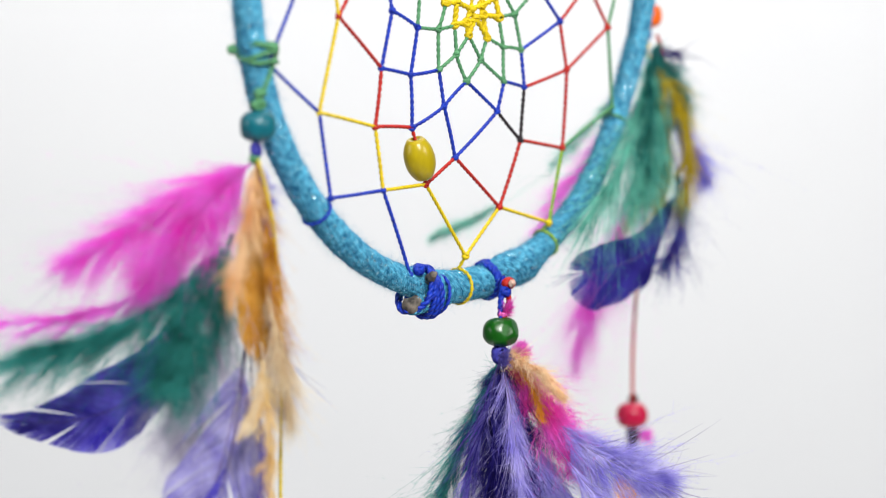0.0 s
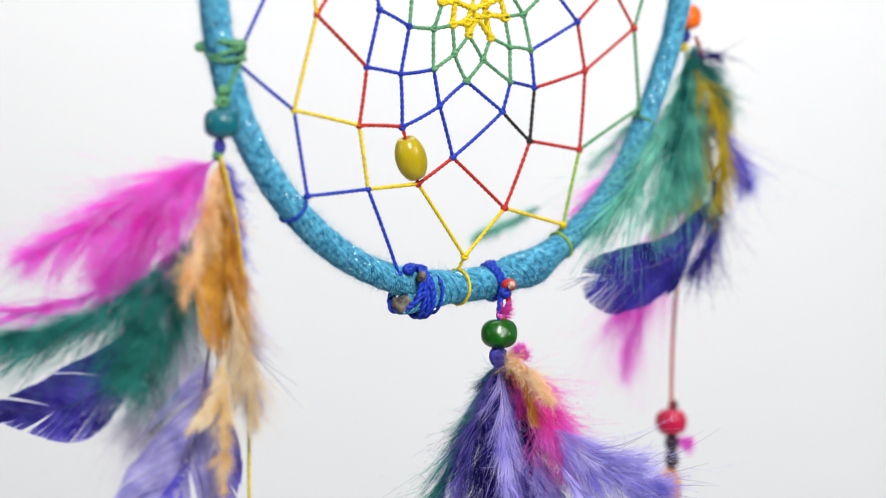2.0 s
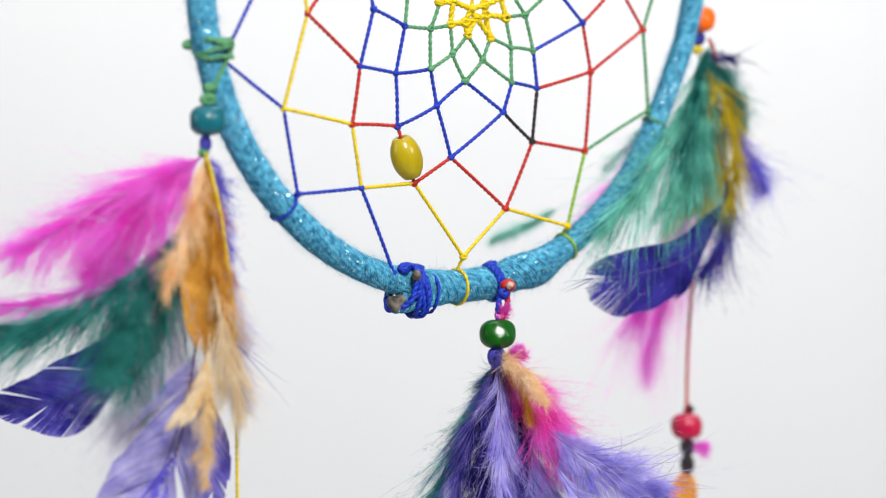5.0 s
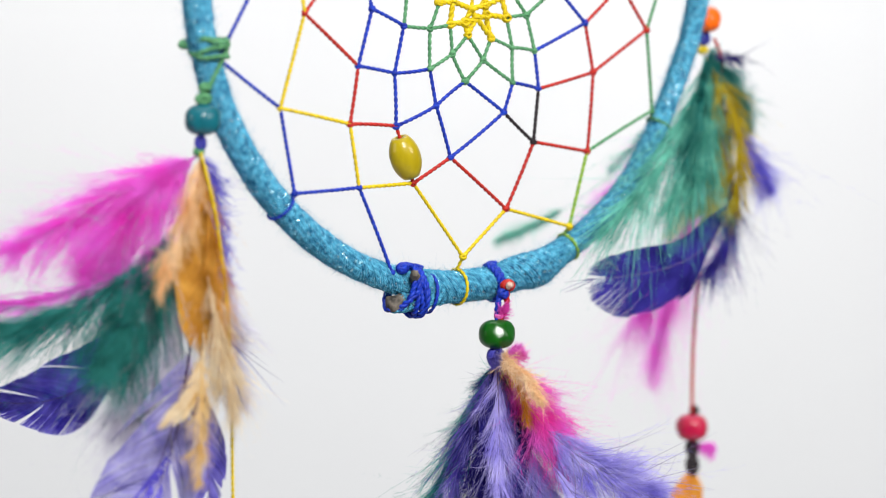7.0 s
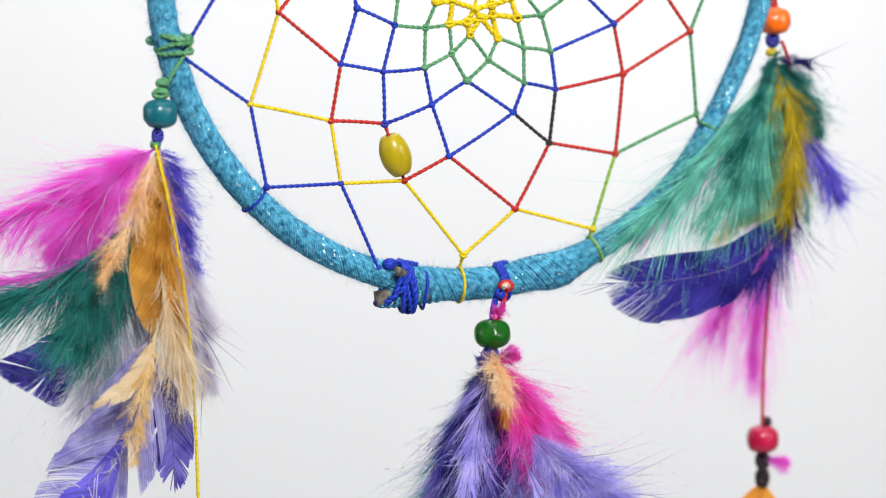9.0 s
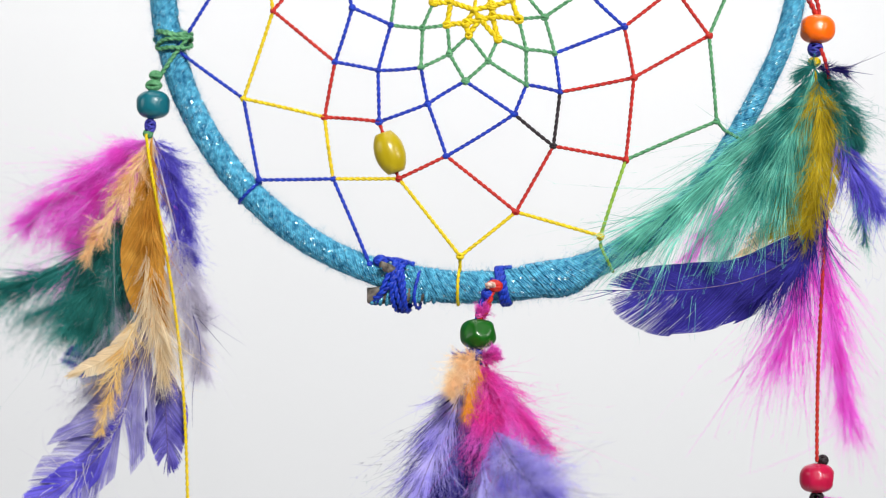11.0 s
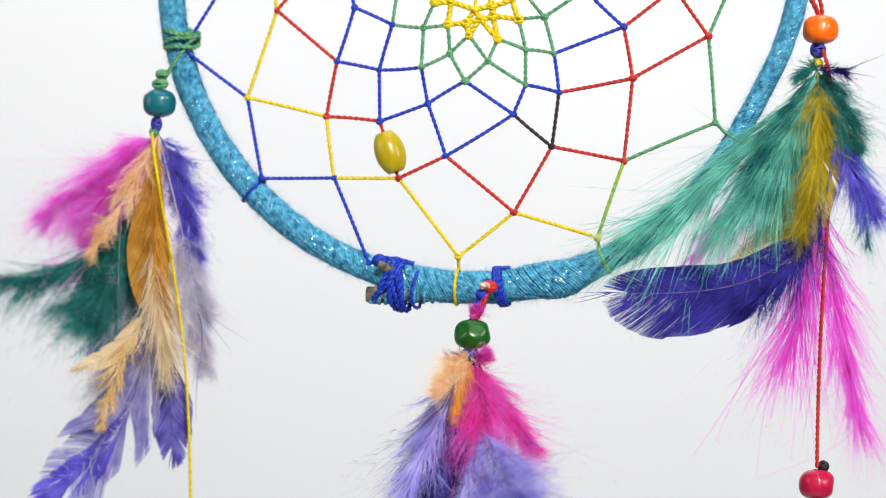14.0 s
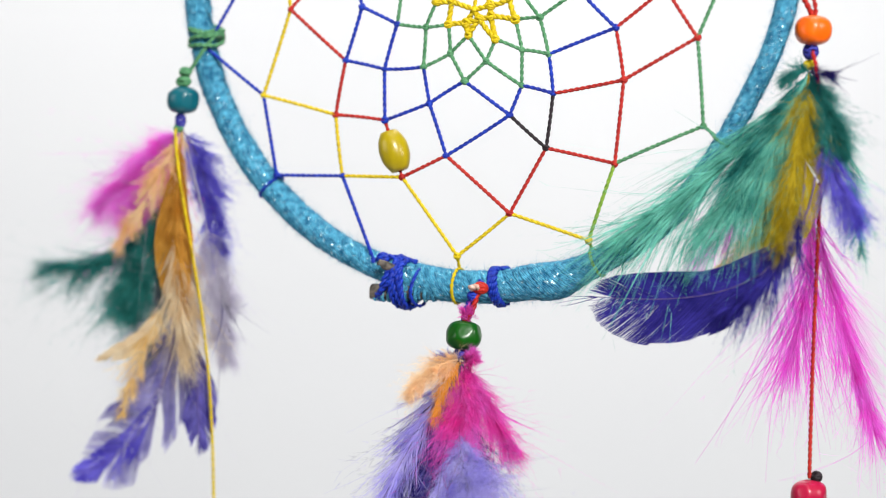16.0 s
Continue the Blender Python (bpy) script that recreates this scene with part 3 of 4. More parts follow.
def build_dreamcatcher():
    thing = new("dreamcatcher")
    tagged(thing, "turquoise yarn-wound dreamcatcher hoop with a web of coloured cords", "dreamcatcher")
    build_hoop(thing)
    spot = build_web(thing)
    # oval wooden bead threaded into the web
    low, high = spot["bb"], spot["n9"]
    axis = (high - low) / np.linalg.norm(high - low)
    centre = low + axis * 7.2
    prof = [(1.1, -5.5)] + [(4.0 * (1 - (abs(h) / 7.6) ** 2.3), h) for h in np.linspace(-5.4, 5.4, 15)] + [(1.1, 5.5), (1.0, 4.0)]
    part("wooden_bead", (*lathe(prof, 28, centre, axis), BEAD["yellow"]), thing, "oval olive-yellow lacquered wooden bead")
    part("thread", (*ply([low, high], 0.5), CORD["red"]), thing)
    # blue lashing over the overlap of the twig: a tight band, slack turns beside it and two that cross
    for k, (a, skew, reach) in enumerate(((-13.9, 1.5, 6.3), (-13.3, 1.6, 6.0), (-12.8, 1.7, 6.1), (-14.4, 1.2, 6.4), (-15.8, -1.2, 6.0), (-15.2, -2.1, 6.1), (-10.3, 0.5, 5.0))):
        pts = []
        for ph in np.linspace(0, 2 * math.pi, 40):
            aa = a + skew * math.cos(ph) + 0.35 * math.sin(2 * ph + 3 * a)
            pts.append(hoop_point(aa, 1.7 + reach * math.cos(ph), -0.9 + 5.0 * math.sin(ph)))
        part("lashing", (*ply(pts, 0.78 if k < 6 else 0.5, 3.6), CORD["blue"]), thing, "royal blue cord lashed round the hoop")
    part("knot", (*sphere_of_turns(hoop_point(-18.0, -3.2, -3.4), 1.15, 8, 0.5, (1.3, 0.8, 1)), CORD["blue"]), thing)
    part("lashing", (*ply([hoop_point(-18.0, -3.4, -3.0), hoop_point(-16.6, -4.2, -3.4), hoop_point(-14.2, -4.6, -2.0), hoop_point(-11.8, -4.4, -0.5)], 0.75, 3.6), CORD["blue"]), thing)
    # a broken side shoot of the twig between the turns
    shoot = bezier([hoop_point(-15.0, -1.5, -4.0), hoop_point(-16.2, -2.0, -6.0), hoop_point(-17.4, -2.6, -7.6)], 8)
    sv, sf = tube(shoot, np.linspace(1.5, 0.95, 8), 10)
    sv = sv + np.array([noise.noise_vector(Vector(q) * 0.9) for q in sv]) * 0.45
    part("side_shoot", (sv, sf, WOOD), thing, "dark broken side shoot of the twig")
    for a in (4.9, 5.8, 5.4):
        tie(thing, "blue", a, 1, None, 1.5, 0.85)
    return thing


BEAD = {
    "yellow": bead_material("yellow_bead", (0.25, 0.18, 0.001), (0.43, 0.33, 0.005)),
    "green": bead_material("green_bead", (0.0005, 0.022, 0.0005), (0.004, 0.115, 0.003)),
    "teal": bead_material("teal_bead", (0.001, 0.06, 0.085), (0.005, 0.13, 0.165)),
    "orange": bead_material("orange_bead", (0.66, 0.075, 0.0005), (0.84, 0.15, 0.002)),
    "red": bead_material("red_bead", (0.28, 0.002, 0.025), (0.46, 0.008, 0.055)),
}


def bead(parent, colour, centre, radius, height, label, seed=0, cut=0.95):
    """A drilled bead with small flats left by the knife. cut: how deep the flats lie."""
    v, f = lathe(bead_profile(radius, height, 1.2), 44, dents=0.03, seed=seed)
    rng = np.random.default_rng(seed + 40)
    for _ in range(13):
        d = rng.normal(0, 1, 3) * (1, 1, 0.55)
        d /= np.linalg.norm(d)
        reach = v @ d
        over = np.maximum(0, reach - reach.max() * rng.uniform(cut - 0.03, cut + 0.03))
        v = v - over[:, None] * d * 0.9
    return part("bead", (v + np.asarray(centre, float), f, BEAD[colour]), parent, label)


# ---- left pendant: teal bead ----
LEFT = np.array([-76.0, -1.0, 31.5])


def build_left_pendant():
    thing = new("feather_pendant")
    tagged(thing, "pink, amber, teal and violet feather pendant under a teal bead", "feather pendant", "pendants of the dreamcatcher")
    b = np.array([0.5, -0.6, 7.2])
    bead(thing, "teal", b, 4.4, 7.4, "glossy teal wooden bead", 1)
    # green cord from the hoop down to the bead
    top = np.array([5.4, 3.4, 24.5])
    for k in range(4):
        ring = [top + np.array([4.5 * math.cos(w), 4.7 * math.sin(w), -1.8 + 1.25 * k + 0.9 * math.sin(w + 1.9 * k) + 0.3 * math.sin(3 * w + k)]) for w in np.linspace(0, 2 * math.pi, 30)]
        part("green_cord", (*ply(ring, 0.62), CORD["green"]), thing)
    part("green_cord", (*ply(bezier([top + [4.2, -2.5, 0.5], top + [1, -4.5, -4], b + [1.5, 0, 8], b + [0, 0, 3]], 20), 0.6), CORD["green"]), thing)
    part("knot", (*sphere_of_turns(top + [-4.6, 3.3, 0.5], 1.1, 6, 0.5, (1.3, 1, 0.8)), CORD["green"]), thing)
    part("knot", (*sphere_of_turns(b + [0.7, -0.4, 7.6], 1.0, 4, 0.55, (1.3, 1, 1)), CORD["green"]), thing)
    part("knot", (*sphere_of_turns(b + [0.2, -0.2, 5.0], 1.2, 5, 0.55, (1.5, 1, 0.9), 1.0), CORD["green"]), thing)
    part("knot", (*sphere_of_turns(b + [-0.8, 0, -5.5], 1.1, 9, 0.38, (1.1, 1.1, 1.7)), CORD["indigo"]), thing)
    part("knot", (*sphere_of_turns(b + [-1.4, 0, -7.6], 1.0, 6, 0.45), CORD["green"]), thing)
    part("yellow_string", (*ply(bezier([(-1.2, -1.8, -0.6), (1, -6, -14), (6.5, -3, -40), (8.6, 2, -58), (8.4, 3.5, -80), (8.8, 3.5, -122)], 40), 0.47), CORD["yellow"]), thing, "thin twisted yellow hanging string")
    F = lambda *a, **k: feather(thing, *a, **k)
    o = (0, 0, -1)
    F("pink", [o, (-10, 7, -7), (-22, 15, -14), (-38, 22, -22)], 18, "plume", 680, 101, "fluffy bright pink feather", loose=50, tuft="lilac", wisp=1.1)
    F("pink", [o, (-7, 4, -6), (-14, 8, -14), (-22, 14, -27)], 17, "down", 560, 102, "fluffy bright pink feather", loose=30, tuft="lilac")
    F("pink", [(-6, 4, -12), (-14, 14, -34), (-28, 32, -40), (-46, 48, -37)], 14, "streamer", 240, 119, "long thin bright pink feather", start=0.2)
    F("amber", [o, (-2, -1, -16), (-4, -1, -34), (-1, -1, -48)], 6, "vane", 700, 103, "broad amber brown feather", tuft="apricot", start=0.12, split=0.7, swell=0.5, sweep=0.3)
    F("amber", [o, (0, -4, -16), (0, -5, -32), (3, -4, -48)], 10, "streamer", 260, 117, "amber downy feather", loose=10)
    F("apricot", [o, (-3, -2, -9), (-8, -4, -18), (-16, -6, -32)], 7, "down", 170, 104, "soft peach feather", start=0.02)
    F("teal", [(-5, 3, -18), (-16, 8, -34), (-32, 14, -42), (-54, 21, -40)], 22, "streamer", 420, 105, "fluffy dark teal feather with long curved barbs")
    F("teal", [(-5, 3, -18), (-11, 5, -32), (-16, 7, -41), (-21, 8, -50)], 15, "down", 480, 106, "fluffy dark teal feather", loose=20)
    F("teal", [(-6, 6, -20), (-14, 16, -36), (-26, 32, -46), (-44, 46, -48)], 20, "streamer", 260, 120, "fluffy teal feather with long curved barbs")
    F("ultramarine", [(-5, 4, -18), (-9, 12, -50), (-17, 28, -68), (-34, 54, -63)], 9.5, "vane", 1000, 107, "curved violet-blue feather", face=(0.75, -0.55, 0.3), tuft="lilac", start=0.15, split=0.8, sweep=0.34, swell=0.3)
    F("cream", [o, (2, 1, -26), (2, 1, -40), (4, 1, -58)], 12, "plume", 130, 108, "cream downy feather", start=0.5, loose=18)
    F("cream", [(-1, -3, -30), (0, -5, -40), (2, -6, -50), (4, -5, -62)], 14, "streamer", 210, 118, "cream downy feather", start=0.05, loose=14)
    F("lilac", [(0, 2, -20), (-4, 9, -36), (-9, 12, -50), (-14, 12, -66)], 18, "down", 420, 109, "lilac grey downy feather", loose=16, start=0.2)
    F("haze", [(-1, 3, -40), (-3, 6, -62), (-10, 5, -82), (-32, 3, -97)], 12, "vane", 640, 110, "pale lavender-violet feather with parted barbs", face=(-0.4, -0.9, 0), tuft="lilac", start=0.15, loose=30, split=2.2, swell=0.45, sweep=0.34)
    F("ultramarine", [(-3, 2, -46), (-5, 5, -72), (-12, 4, -90), (-34, 2, -97)], 6, "vane", 420, 121, "narrow curled violet feather", face=(-0.4, -0.9, 0), tuft="lilac", start=0.4, split=2.0, swell=0.4, sweep=0.3)
    F("periwinkle", [(0, 3, -36), (1, 5, -58), (3, 5, -72), (3, 5, -88)], 6, "vane", 420, 111, "lavender feather with parted barbs", tuft="lilac", start=0.4, split=1.6, swell=0.3, sweep=0.3)
    F("straw", [(-3, -3, -48), (-6, -7, -56), (-9, -10, -64), (-11, -12, -77)], 6, "down", 110, 112, "small yellow-cream feather")
    F("cream", [(-2, -2, -44), (-3, -5, -54), (-9, -8, -60), (-19, -10, -63)], 2.6, "vane", 200, 113, "small yellow-orange feather", start=0.2, split=1.5)
    F("ultramarine", [o, (4, 4, -8), (7, 5, -20), (8.5, 6, -35)], 7, "down", 420, 114, "short violet-blue feather")
    F("lilac", [o, (6, 4, -28), (9, 5, -40), (12, 4, -62)], 10, "down", 300, 115, "lilac grey downy feather", loose=14, tuft="violet", start=0.4)
    return thing


# ---- middle pendant: green bead ----
MIDDLE = np.array([9.8, -7.1, -27.0])


def build_middle_pendant():
    thing = new("feather_pendant")
    tagged(thing, "lavender, magenta and peach feather pendant under a green bead", "feather pendant", "pendants of the dreamcatcher")
    b = np.array([0.0, 0.0, 5.5])
    bead(thing, "green", b, 4.75, 7.6, "glossy dark green wooden bead with dents", 2, 0.88)
    part("cord_loop", (*ply(bezier([b + [0.0, 0, 3.5], b + [0.4, 0.4, 8], b + [2.0, 1.2, 10], b + [4.0, 1.9, 14]], 20), 0.9), CORD["blue"]), thing)
    part("cord_loop", (*ply(bezier([b + [0.2, -0.3, 3.5], b + [3.6, -0.9, 6], b + [2.6, -0.4, 9], b + [4.4, 0.6, 12.5]], 20), 0.8), CORD["red"]), thing)
    part("knot", (*sphere_of_turns(b + [4.2, 0.6, 12.2], 1.35, 8, 0.55, (1.3, 1, 0.9)), CORD["red"]), thing)
    part("knot", (*sphere_of_turns(b + [2.4, 0.2, 10.2], 1.1, 6, 0.55), CORD["blue"]), thing)
    part("cord_end", (*ply(bezier([b + [4.4, -0.4, 12.4], b + [3.4, -1.6, 12.9], b + [2.4, -1.8, 12.2]], 8), 0.95, 2.6), CORD["pale"]), thing, "pale melted end of the red cord")
    part("knot", (*sphere_of_turns(b + [0.6, 0, 4.7], 1.0, 6, 0.4), CORD["pink"]), thing)
    part("knot", (*sphere_of_turns((-0.6, 0, -0.4), 1.7, 11, 0.42, (1.25, 1.2, 1.5)), CORD["indigo"]), thing)
    part("red_string", (*ply(bezier([(0.6, -0.8, 1), (2.4, -1.8, -2), (3.2, -1.6, -6), (3.4, -1, -10)], 12), 0.5), CORD["red"]), thing)
    F = lambda *a, **k: feather(thing, *a, **k)
    o = (-0.5, 0, -1)
    F("magenta", [b + [0.6, 0, 3.8], b + [1.2, -0.5, 4.6], b + [0.4, -1, 5.4], b + [1.6, -1.2, 6.2]], 3.0, "down", 80, 214, "short magenta tuft", start=0.05)
    F("magenta", [o, (2, -2, -1), (3, -3, 0), (4.2, -3.4, 0.5)], 3.8, "down", 140, 201, "short magenta tuft", start=0.1)
    F("periwinkle", [o, (-2, -2, -1), (-3, -3, -0.5), (-4.5, -4, -0.5)], 3.4, "down", 110, 213, "short violet tuft", start=0.05)
    F("peach", [o, (-1, -9, 0), (-4, -16, -3), (-5, -22, -8)], 5.5, "down", 240, 202, "soft peach feather", start=0.02)
    F("orange", [o, (0, -6, -2), (-1, -11, -6), (-2, -14, -15)], 4.5, "plume", 240, 215, "soft orange feather", start=0.02)
    F("magenta", [o, (5, -4, -8), (9, -6, -13), (16, -7, -22)], 11, "plume", 420, 203, "fluffy magenta feather", loose=30)
    F("magenta", [o, (3, -8, -9), (6, -14, -17), (8, -18, -29)], 10, "down", 460, 204, "fluffy magenta feather")
    F("lavender", [o, (2, -10, -18), (9, -22, -27), (18, -36, -33)], 16, "down", 420, 205, "fluffy lavender feather", loose=70, tuft="dusk", start=0.42, wisp=1.15)
    F("lavender", [o, (-6, -8, -14), (-12, -15, -27), (-18, -20, -46)], 13, "plume", 340, 206, "fluffy lavender feather", loose=24, start=0.06)
    F("lavender", [o, (0, -12, -20), (4, -24, -34), (6, -37, -45)], 17, "plume", 360, 212, "fluffy lavender feather", loose=24, tuft="dusk", start=0.52)
    F("lavender", [o, (1, -6, -14), (4, -13, -32), (6, -18, -54)], 13, "down", 300, 211, "fluffy lavender feather", start=0.5)
    F("periwinkle", [o, (-2, -5, -10), (-4, -9, -22), (-6, -12, -38)], 9, "plume", 300, 207, "lavender feather with parted barbs")
    F("navy", [o, (-2, -6, -16), (-3, -10, -32), (-4, -13, -58)], 8, "vane", 620, 208, "dark violet-blue feather", tuft="violet", split=0.5)
    F("navy", [o, (-3, 0, -14), (-4, 1, -32), (-5, 3, -60)], 16, "down", 520, 218, "dark violet-blue downy feather")
    F("violet", [o, (1, -4, -16), (2, -7, -32), (3, -9, -58)], 15, "down", 460, 219, "violet downy feather", start=0.2)
    F("navy", [o, (-6, -3, -14), (-10, -6, -30), (-11, -8, -58)], 16, "streamer", 380, 216, "dark violet-blue feather with parted barbs")
    F("teal", [o, (-5, 4, -14), (-11, 9, -28), (-15, 14, -50)], 13, "plume", 420, 209, "dark teal feather with parted barbs")
    F("teal", [o, (-6, 2, -12), (-11, 4, -26), (-13, 6, -52)], 8, "splay", 260, 217, "dark teal feather with parted barbs")
    F("periwinkle", [o, (-6, -1, -10), (-13, -1, -23), (-20, -1, -42)], 12, "plume", 240, 210, "lavender feather with parted barbs")
    return thing


# ---- right pendant: orange bead and a red string ----
RIGHT = np.array([97.5, 4.0, 48.5])


def build_right_pendant():
    thing = new("feather_pendant")
    tagged(thing, "mint, olive, violet and pink feather pendant under an orange bead", "feather pendant", "pendants of the dreamcatcher")
    b = np.array([-0.2, 2.0, 8.4])
    bead(thing, "orange", b, 4.6, 7.4, "glossy orange wooden bead", 3)
    part("red_cord", (*ply(bezier([b + [0, 0, 3], b + [-1.0, -0.5, 6], b + [-3.5, -1, 10], b + [-6.5, -2.5, 16]], 20), 0.75), CORD["red"]), thing)
    part("red_cord", (*ply(bezier([b + [0.5, 0, 3], b + [1.0, 0.5, 8], b + [-2, 2, 12], b + [-6.0, 2.5, 16]], 20), 0.6), CORD["red"]), thing)
    part("knot", (*sphere_of_turns(b + [-0.5, 0, -5.2], 1.3, 9, 0.40, (1.3, 1.2, 1.5)), CORD["indigo"]), thing)
    part("knot", (*sphere_of_turns(b + [-0.8, 0, -8.6], 1.0, 5, 0.45, (1.3, 1.2, 1)), CORD["yellow"]), thing)
    string = bezier([(0.5, -1, 3), (6.5, -5, -10), (1.0, 4.0, -40), (-0.6, 8, -70), (-0.8, 7.8, -104)], 40)
    part("red_string", (*ply(string, 0.55), CORD["red"]), thing, "thin twisted red hanging string")
    r = np.array([-0.8, 7.8, -108.2])
    bead(thing, "red", r, 4.6, 7.6, "glossy crimson wooden bead", 4)
    part("knot", (*sphere_of_turns(r + [1.6, 0.8, 4.6], 1.1, 6, 0.5), CORD["black"]), thing)
    part("knot", (*sphere_of_turns(r + [0, 0, -6.0], 1.5, 9, 0.42, (1.2, 1.1, 1.7)), CORD["black"]), thing)
    part("knot", (*sphere_of_turns(r + [0, 0, -11.0], 1.5, 9, 0.42, (1.2, 1.1, 1.9)), CORD["black"]), thing)
    F = lambda *a, **k: feather(thing, *a, **k)
    F("pink", [r + [0, 0, -5], r + [2, -1, -6], r + [4, -1, -6.5], r + [6, -1, -7]], 4, "down", 90, 320, "short pink tuft", start=0.1)
    F("orange", [r + [0, 0, -11], r + [-2, 0, -18], r + [-1, 1, -30], r + [2, 2, -44]], 6.5, "vane", 360, 321, "bright orange feather")
    o = (-0.9, 1.6, -2)
    F("mint", [o, (-8, -4, -18), (-24, -8, -30), (-46, -10, -44)], 32, "streamer", 330, 301, "fluffy mint green feather with long drooping barbs", loose=20, wisp=0.6)
    F("mint", [o, (-4, -4, -18), (-12, -8, -30), (-24, -9, -41)], 25, "streamer", 280, 302, "fluffy mint green feather")
    F("mint", [o, (-4, -6, -14), (-9, -8, -25), (-15, -8, -35)], 18, "streamer", 240, 314, "fluffy mint green feather")
    F("mint", [o, (-3, -2, -16), (-6, -4, -28), (-10, -4, -39)], 14, "streamer", 220, 319, "fluffy mint green feather")
    F("teal", [o, (-5, -4, -10), (-10, -6, -20), (-16, -7, -30)], 18, "streamer", 420, 303, "fluffy teal green feather")
    F("teal", [o, (3, -5, -8), (6, -5, -14), (9, -4, -21)], 7, "down", 360, 304, "fluffy teal green feather", loose=8)
    F("mint", [o, (6, 4, -14), (10, 5, -28), (12, 6, -46)], 8, "plume", 240, 305, "fluffy mint green feather")
    F("navy", [o, (1, -2, -2), (3, -3, -2), (6, -4, -3)], 5, "plume", 90, 315, "short dark blue tuft", start=0.05, loose=12, wisp=1.6)
    F("teal", [o, (-1, -2, -1), (-3, -3, -2), (-5, -4, -4)], 6, "plume", 160, 316, "short teal tuft", start=0.05)
    F("olive", [o, (0, -4, -20), (-3, -6, -34), (-10, -6, -51)], 8, "vane", 420, 306, "broad olive yellow feather", start=0.15)
    F("olive", [o, (1, -11, -16), (0, -14, -28), (-4, -13, -45)], 10, "plume", 320, 307, "olive yellow feather")
    F("violet", [(3, -5, -28), (0, -11, -58), (-24, -12, -60), (-53, -9, -59)], 12.5, "vane", 2000, 308, "broad curved violet-blue feather", start=0.2, uneven=-0.26, loose=36, wisp=0.7, split=1.0, swell=0.8, sweep=0.38)
    F("violet", [(0, -4, -24), (2, -10, -42), (-4, -13, -52), (-14, -13, -60)], 14, "streamer", 260, 330, "dark violet downy feather", start=0.2, loose=16)
    F("ultramarine", [o, (4, -4, -20), (8, -6, -28), (14, -8, -38)], 11, "plume", 360, 309, "short violet-blue feather", loose=22, start=0.3)
    F("pink", [(0, 2, -30), (2, 10, -54), (5, 24, -72), (9, 35, -94)], 22, "streamer", 360, 310, "long pink feather", loose=14)
    F("mint", [(-1, 2, -6), (-8, 12, -26), (-18, 34, -46), (-30, 57, -55)], 7, "plume", 300, 317, "narrow mint green feather", start=0.74, shaft=0.12)
    F("mint", [(-2, 6, -10), (-7, 12, -18), (-11, 18, -26), (-16, 24, -34)], 8, "plume", 120, 318, "pale mint green feather")
    F("pink", [(0, 2, -30), (-1, 8, -50), (-4, 14, -62), (-9, 18, -74)], 30, "streamer", 240, 311, "long pink feather")
    F("pink", [(-1, 4, -16), (-12, 10, -28), (-24, 14, -38), (-34, 16, -50)], 11, "plume", 300, 312, "pale pink downy feather")
    F("peach", [(-1, -1, -20), (-6, -3, -36), (-12, -4, -44), (-20, -4, -50)], 8, "open", 200, 313, "small peach feather")
    return thing


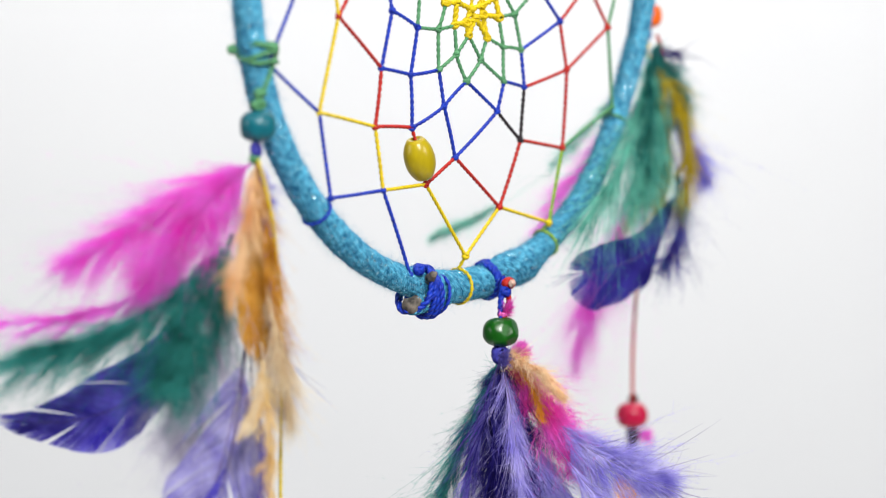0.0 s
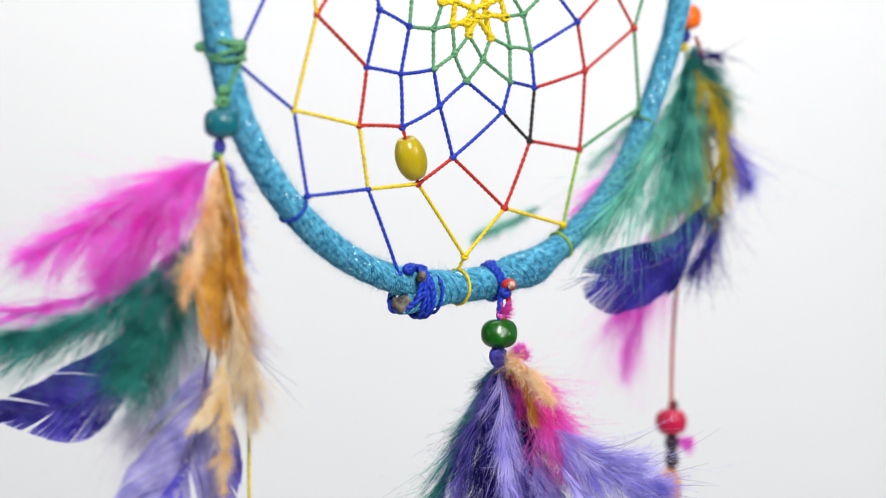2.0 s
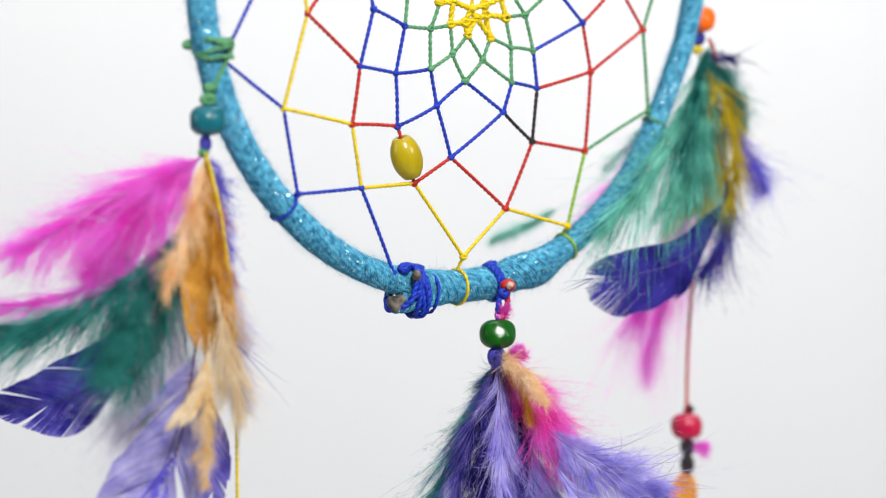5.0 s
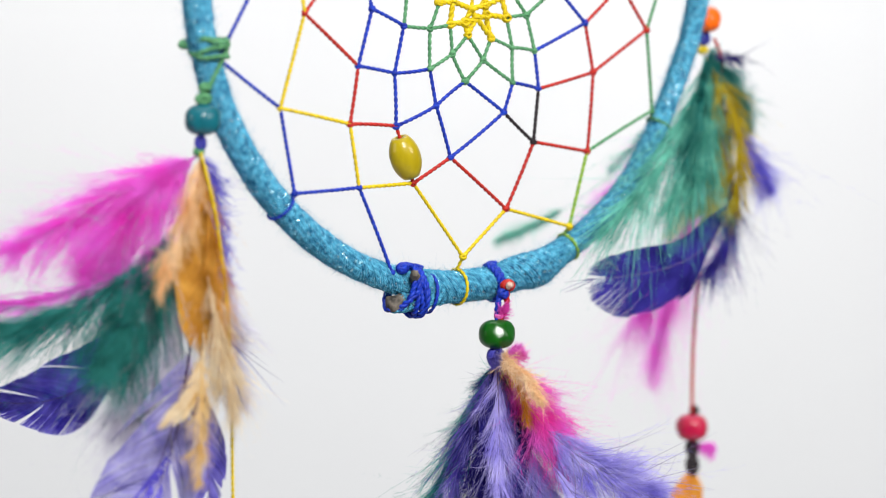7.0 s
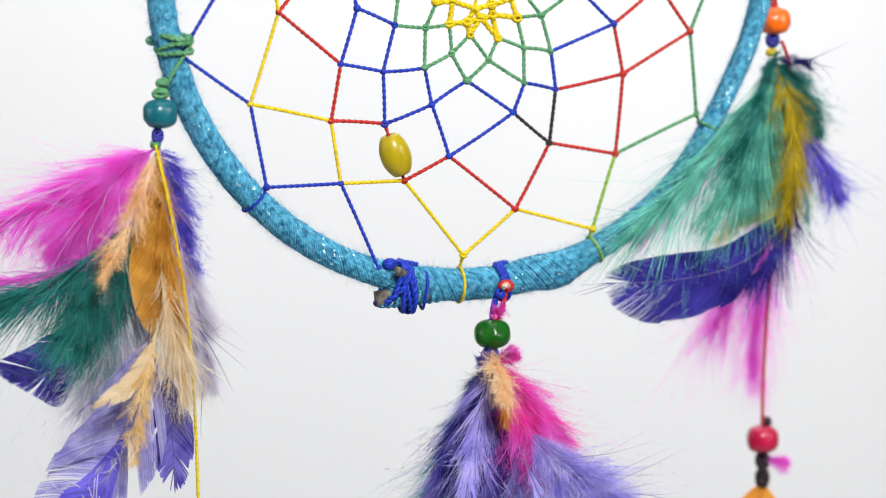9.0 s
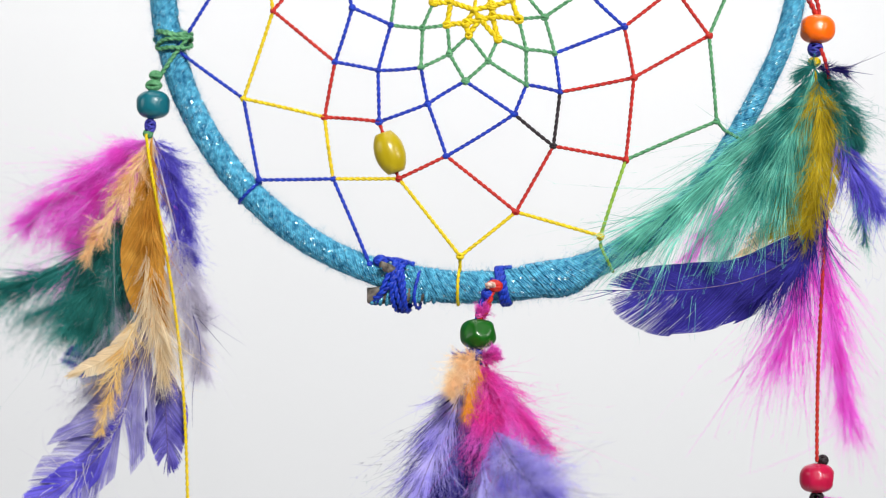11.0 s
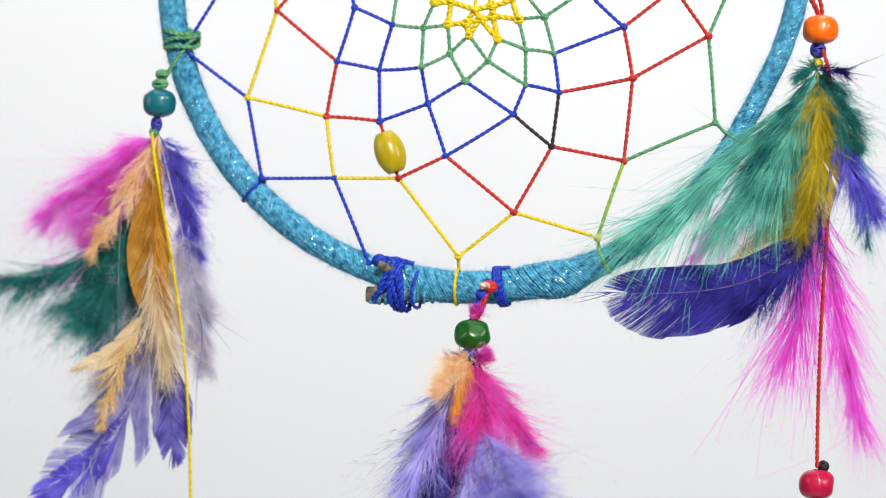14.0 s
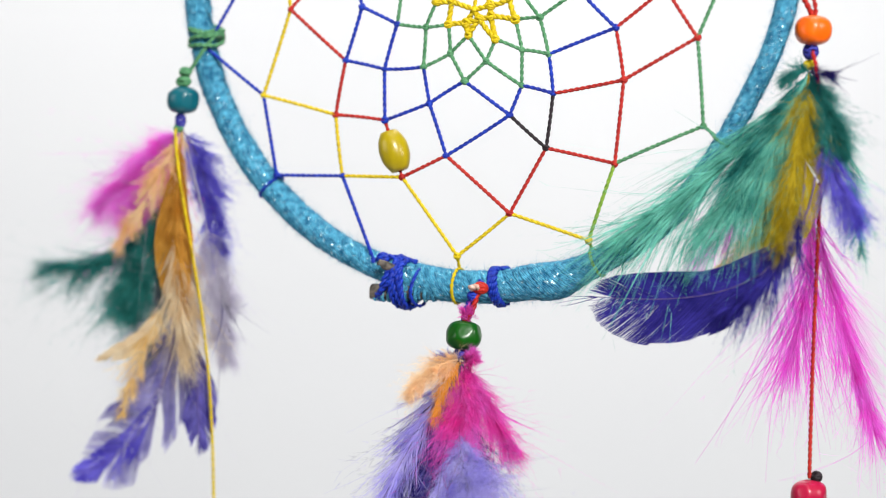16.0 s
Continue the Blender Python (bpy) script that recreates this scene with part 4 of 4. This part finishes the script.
# ---- motion: the whole hangs on a cord and turns slowly ----
TURNS = [
    (0.0, 0.0022, -0.0003, -0.0002, -0.24, -3.32, 51.34),
    (0.5, 0.0020, -0.0014, -0.0001, -0.21, -3.24, 48.93),
    (1.0, 0.0018, -0.0020, -0.0001, -0.08, -3.17, 46.66),
    (1.5, 0.0015, -0.0025, -0.0001, 0.09, -3.13, 44.66),
    (2.0, 0.0014, -0.0027, -0.0001, 0.17, -3.13, 43.05),
    (2.5, 0.0013, -0.0024, -0.0001, 0.14, -3.11, 41.86),
    (3.0, 0.0013, -0.0021, -0.0001, 0.15, -3.05, 41.01),
    (3.5, 0.0011, -0.0019, -0.0001, 0.14, -2.98, 40.26),
    (4.0, 0.0010, -0.0019, -0.0001, -0.01, -2.91, 39.39),
    (6.5, 0.0007, -0.0025, -0.0001, -0.06, -2.77, 39.68),
    (7.0, 0.0007, -0.0021, -0.0001, 0.05, -2.79, 38.16),
    (7.5, 0.0005, -0.0016, -0.0000, 0.25, -2.78, 35.29),
    (8.0, 0.0003, -0.0005, -0.0000, 0.57, -2.74, 30.90),
    (8.5, 0.0000, 0.0011, -0.0000, 0.98, -2.68, 25.41),
    (9.0, 0.0000, 0.0028, -0.0000, 1.57, -2.61, 19.23),
    (9.6, -0.0002, 0.0025, -0.0000, 0.77, -2.24, 11.32),
    (10.2, -0.0006, 0.0018, 0.0001, -1.97, -1.88, 3.31),
    (10.8, -0.0011, 0.0011, 0.0001, -4.98, -1.88, -3.36),
    (11.5, -0.0013, 0.0007, 0.0002, -6.56, -2.02, -7.40),
    (12.0, -0.0015, 0.0014, 0.0002, -6.37, -2.02, -8.33),
    (12.5, -0.0015, 0.0010, 0.0002, -6.34, -2.01, -9.04),
    (13.0, -0.0015, 0.0004, 0.0002, -6.23, -1.97, -9.32),
    (13.5, -0.0016, 0.0008, 0.0001, -5.73, -1.89, -9.62),
    (14.0, -0.0016, 0.0015, 0.0001, -5.05, -1.80, -10.56),
    (14.5, -0.0017, 0.0022, 0.0001, -4.32, -1.72, -12.38),
    (15.0, -0.0018, 0.0032, 0.0000, -3.51, -1.62, -15.14),
    (15.5, -0.0018, 0.0043, 0.0000, -2.74, -1.53, -18.82),
    (16.0, -0.0016, 0.0050, 0.0000, -2.09, -1.45, -23.01),
]

THINGS = []


def motions():
    """Everything hangs from the same hoop and turns with it."""
    for thing, spot in THINGS:
        walk(thing, [(t, pose(x, y, z, rx, ry, rz) @ Matrix.Translation(Vector(spot) * 0.001)) for t, x, y, z, rx, ry, rz in TURNS])


build_backdrop()
THINGS.append((build_dreamcatcher(), (0, 0, 0)))
THINGS.append((build_left_pendant(), LEFT))
THINGS.append((build_middle_pendant(), MIDDLE))
THINGS.append((build_right_pendant(), RIGHT))
motions()
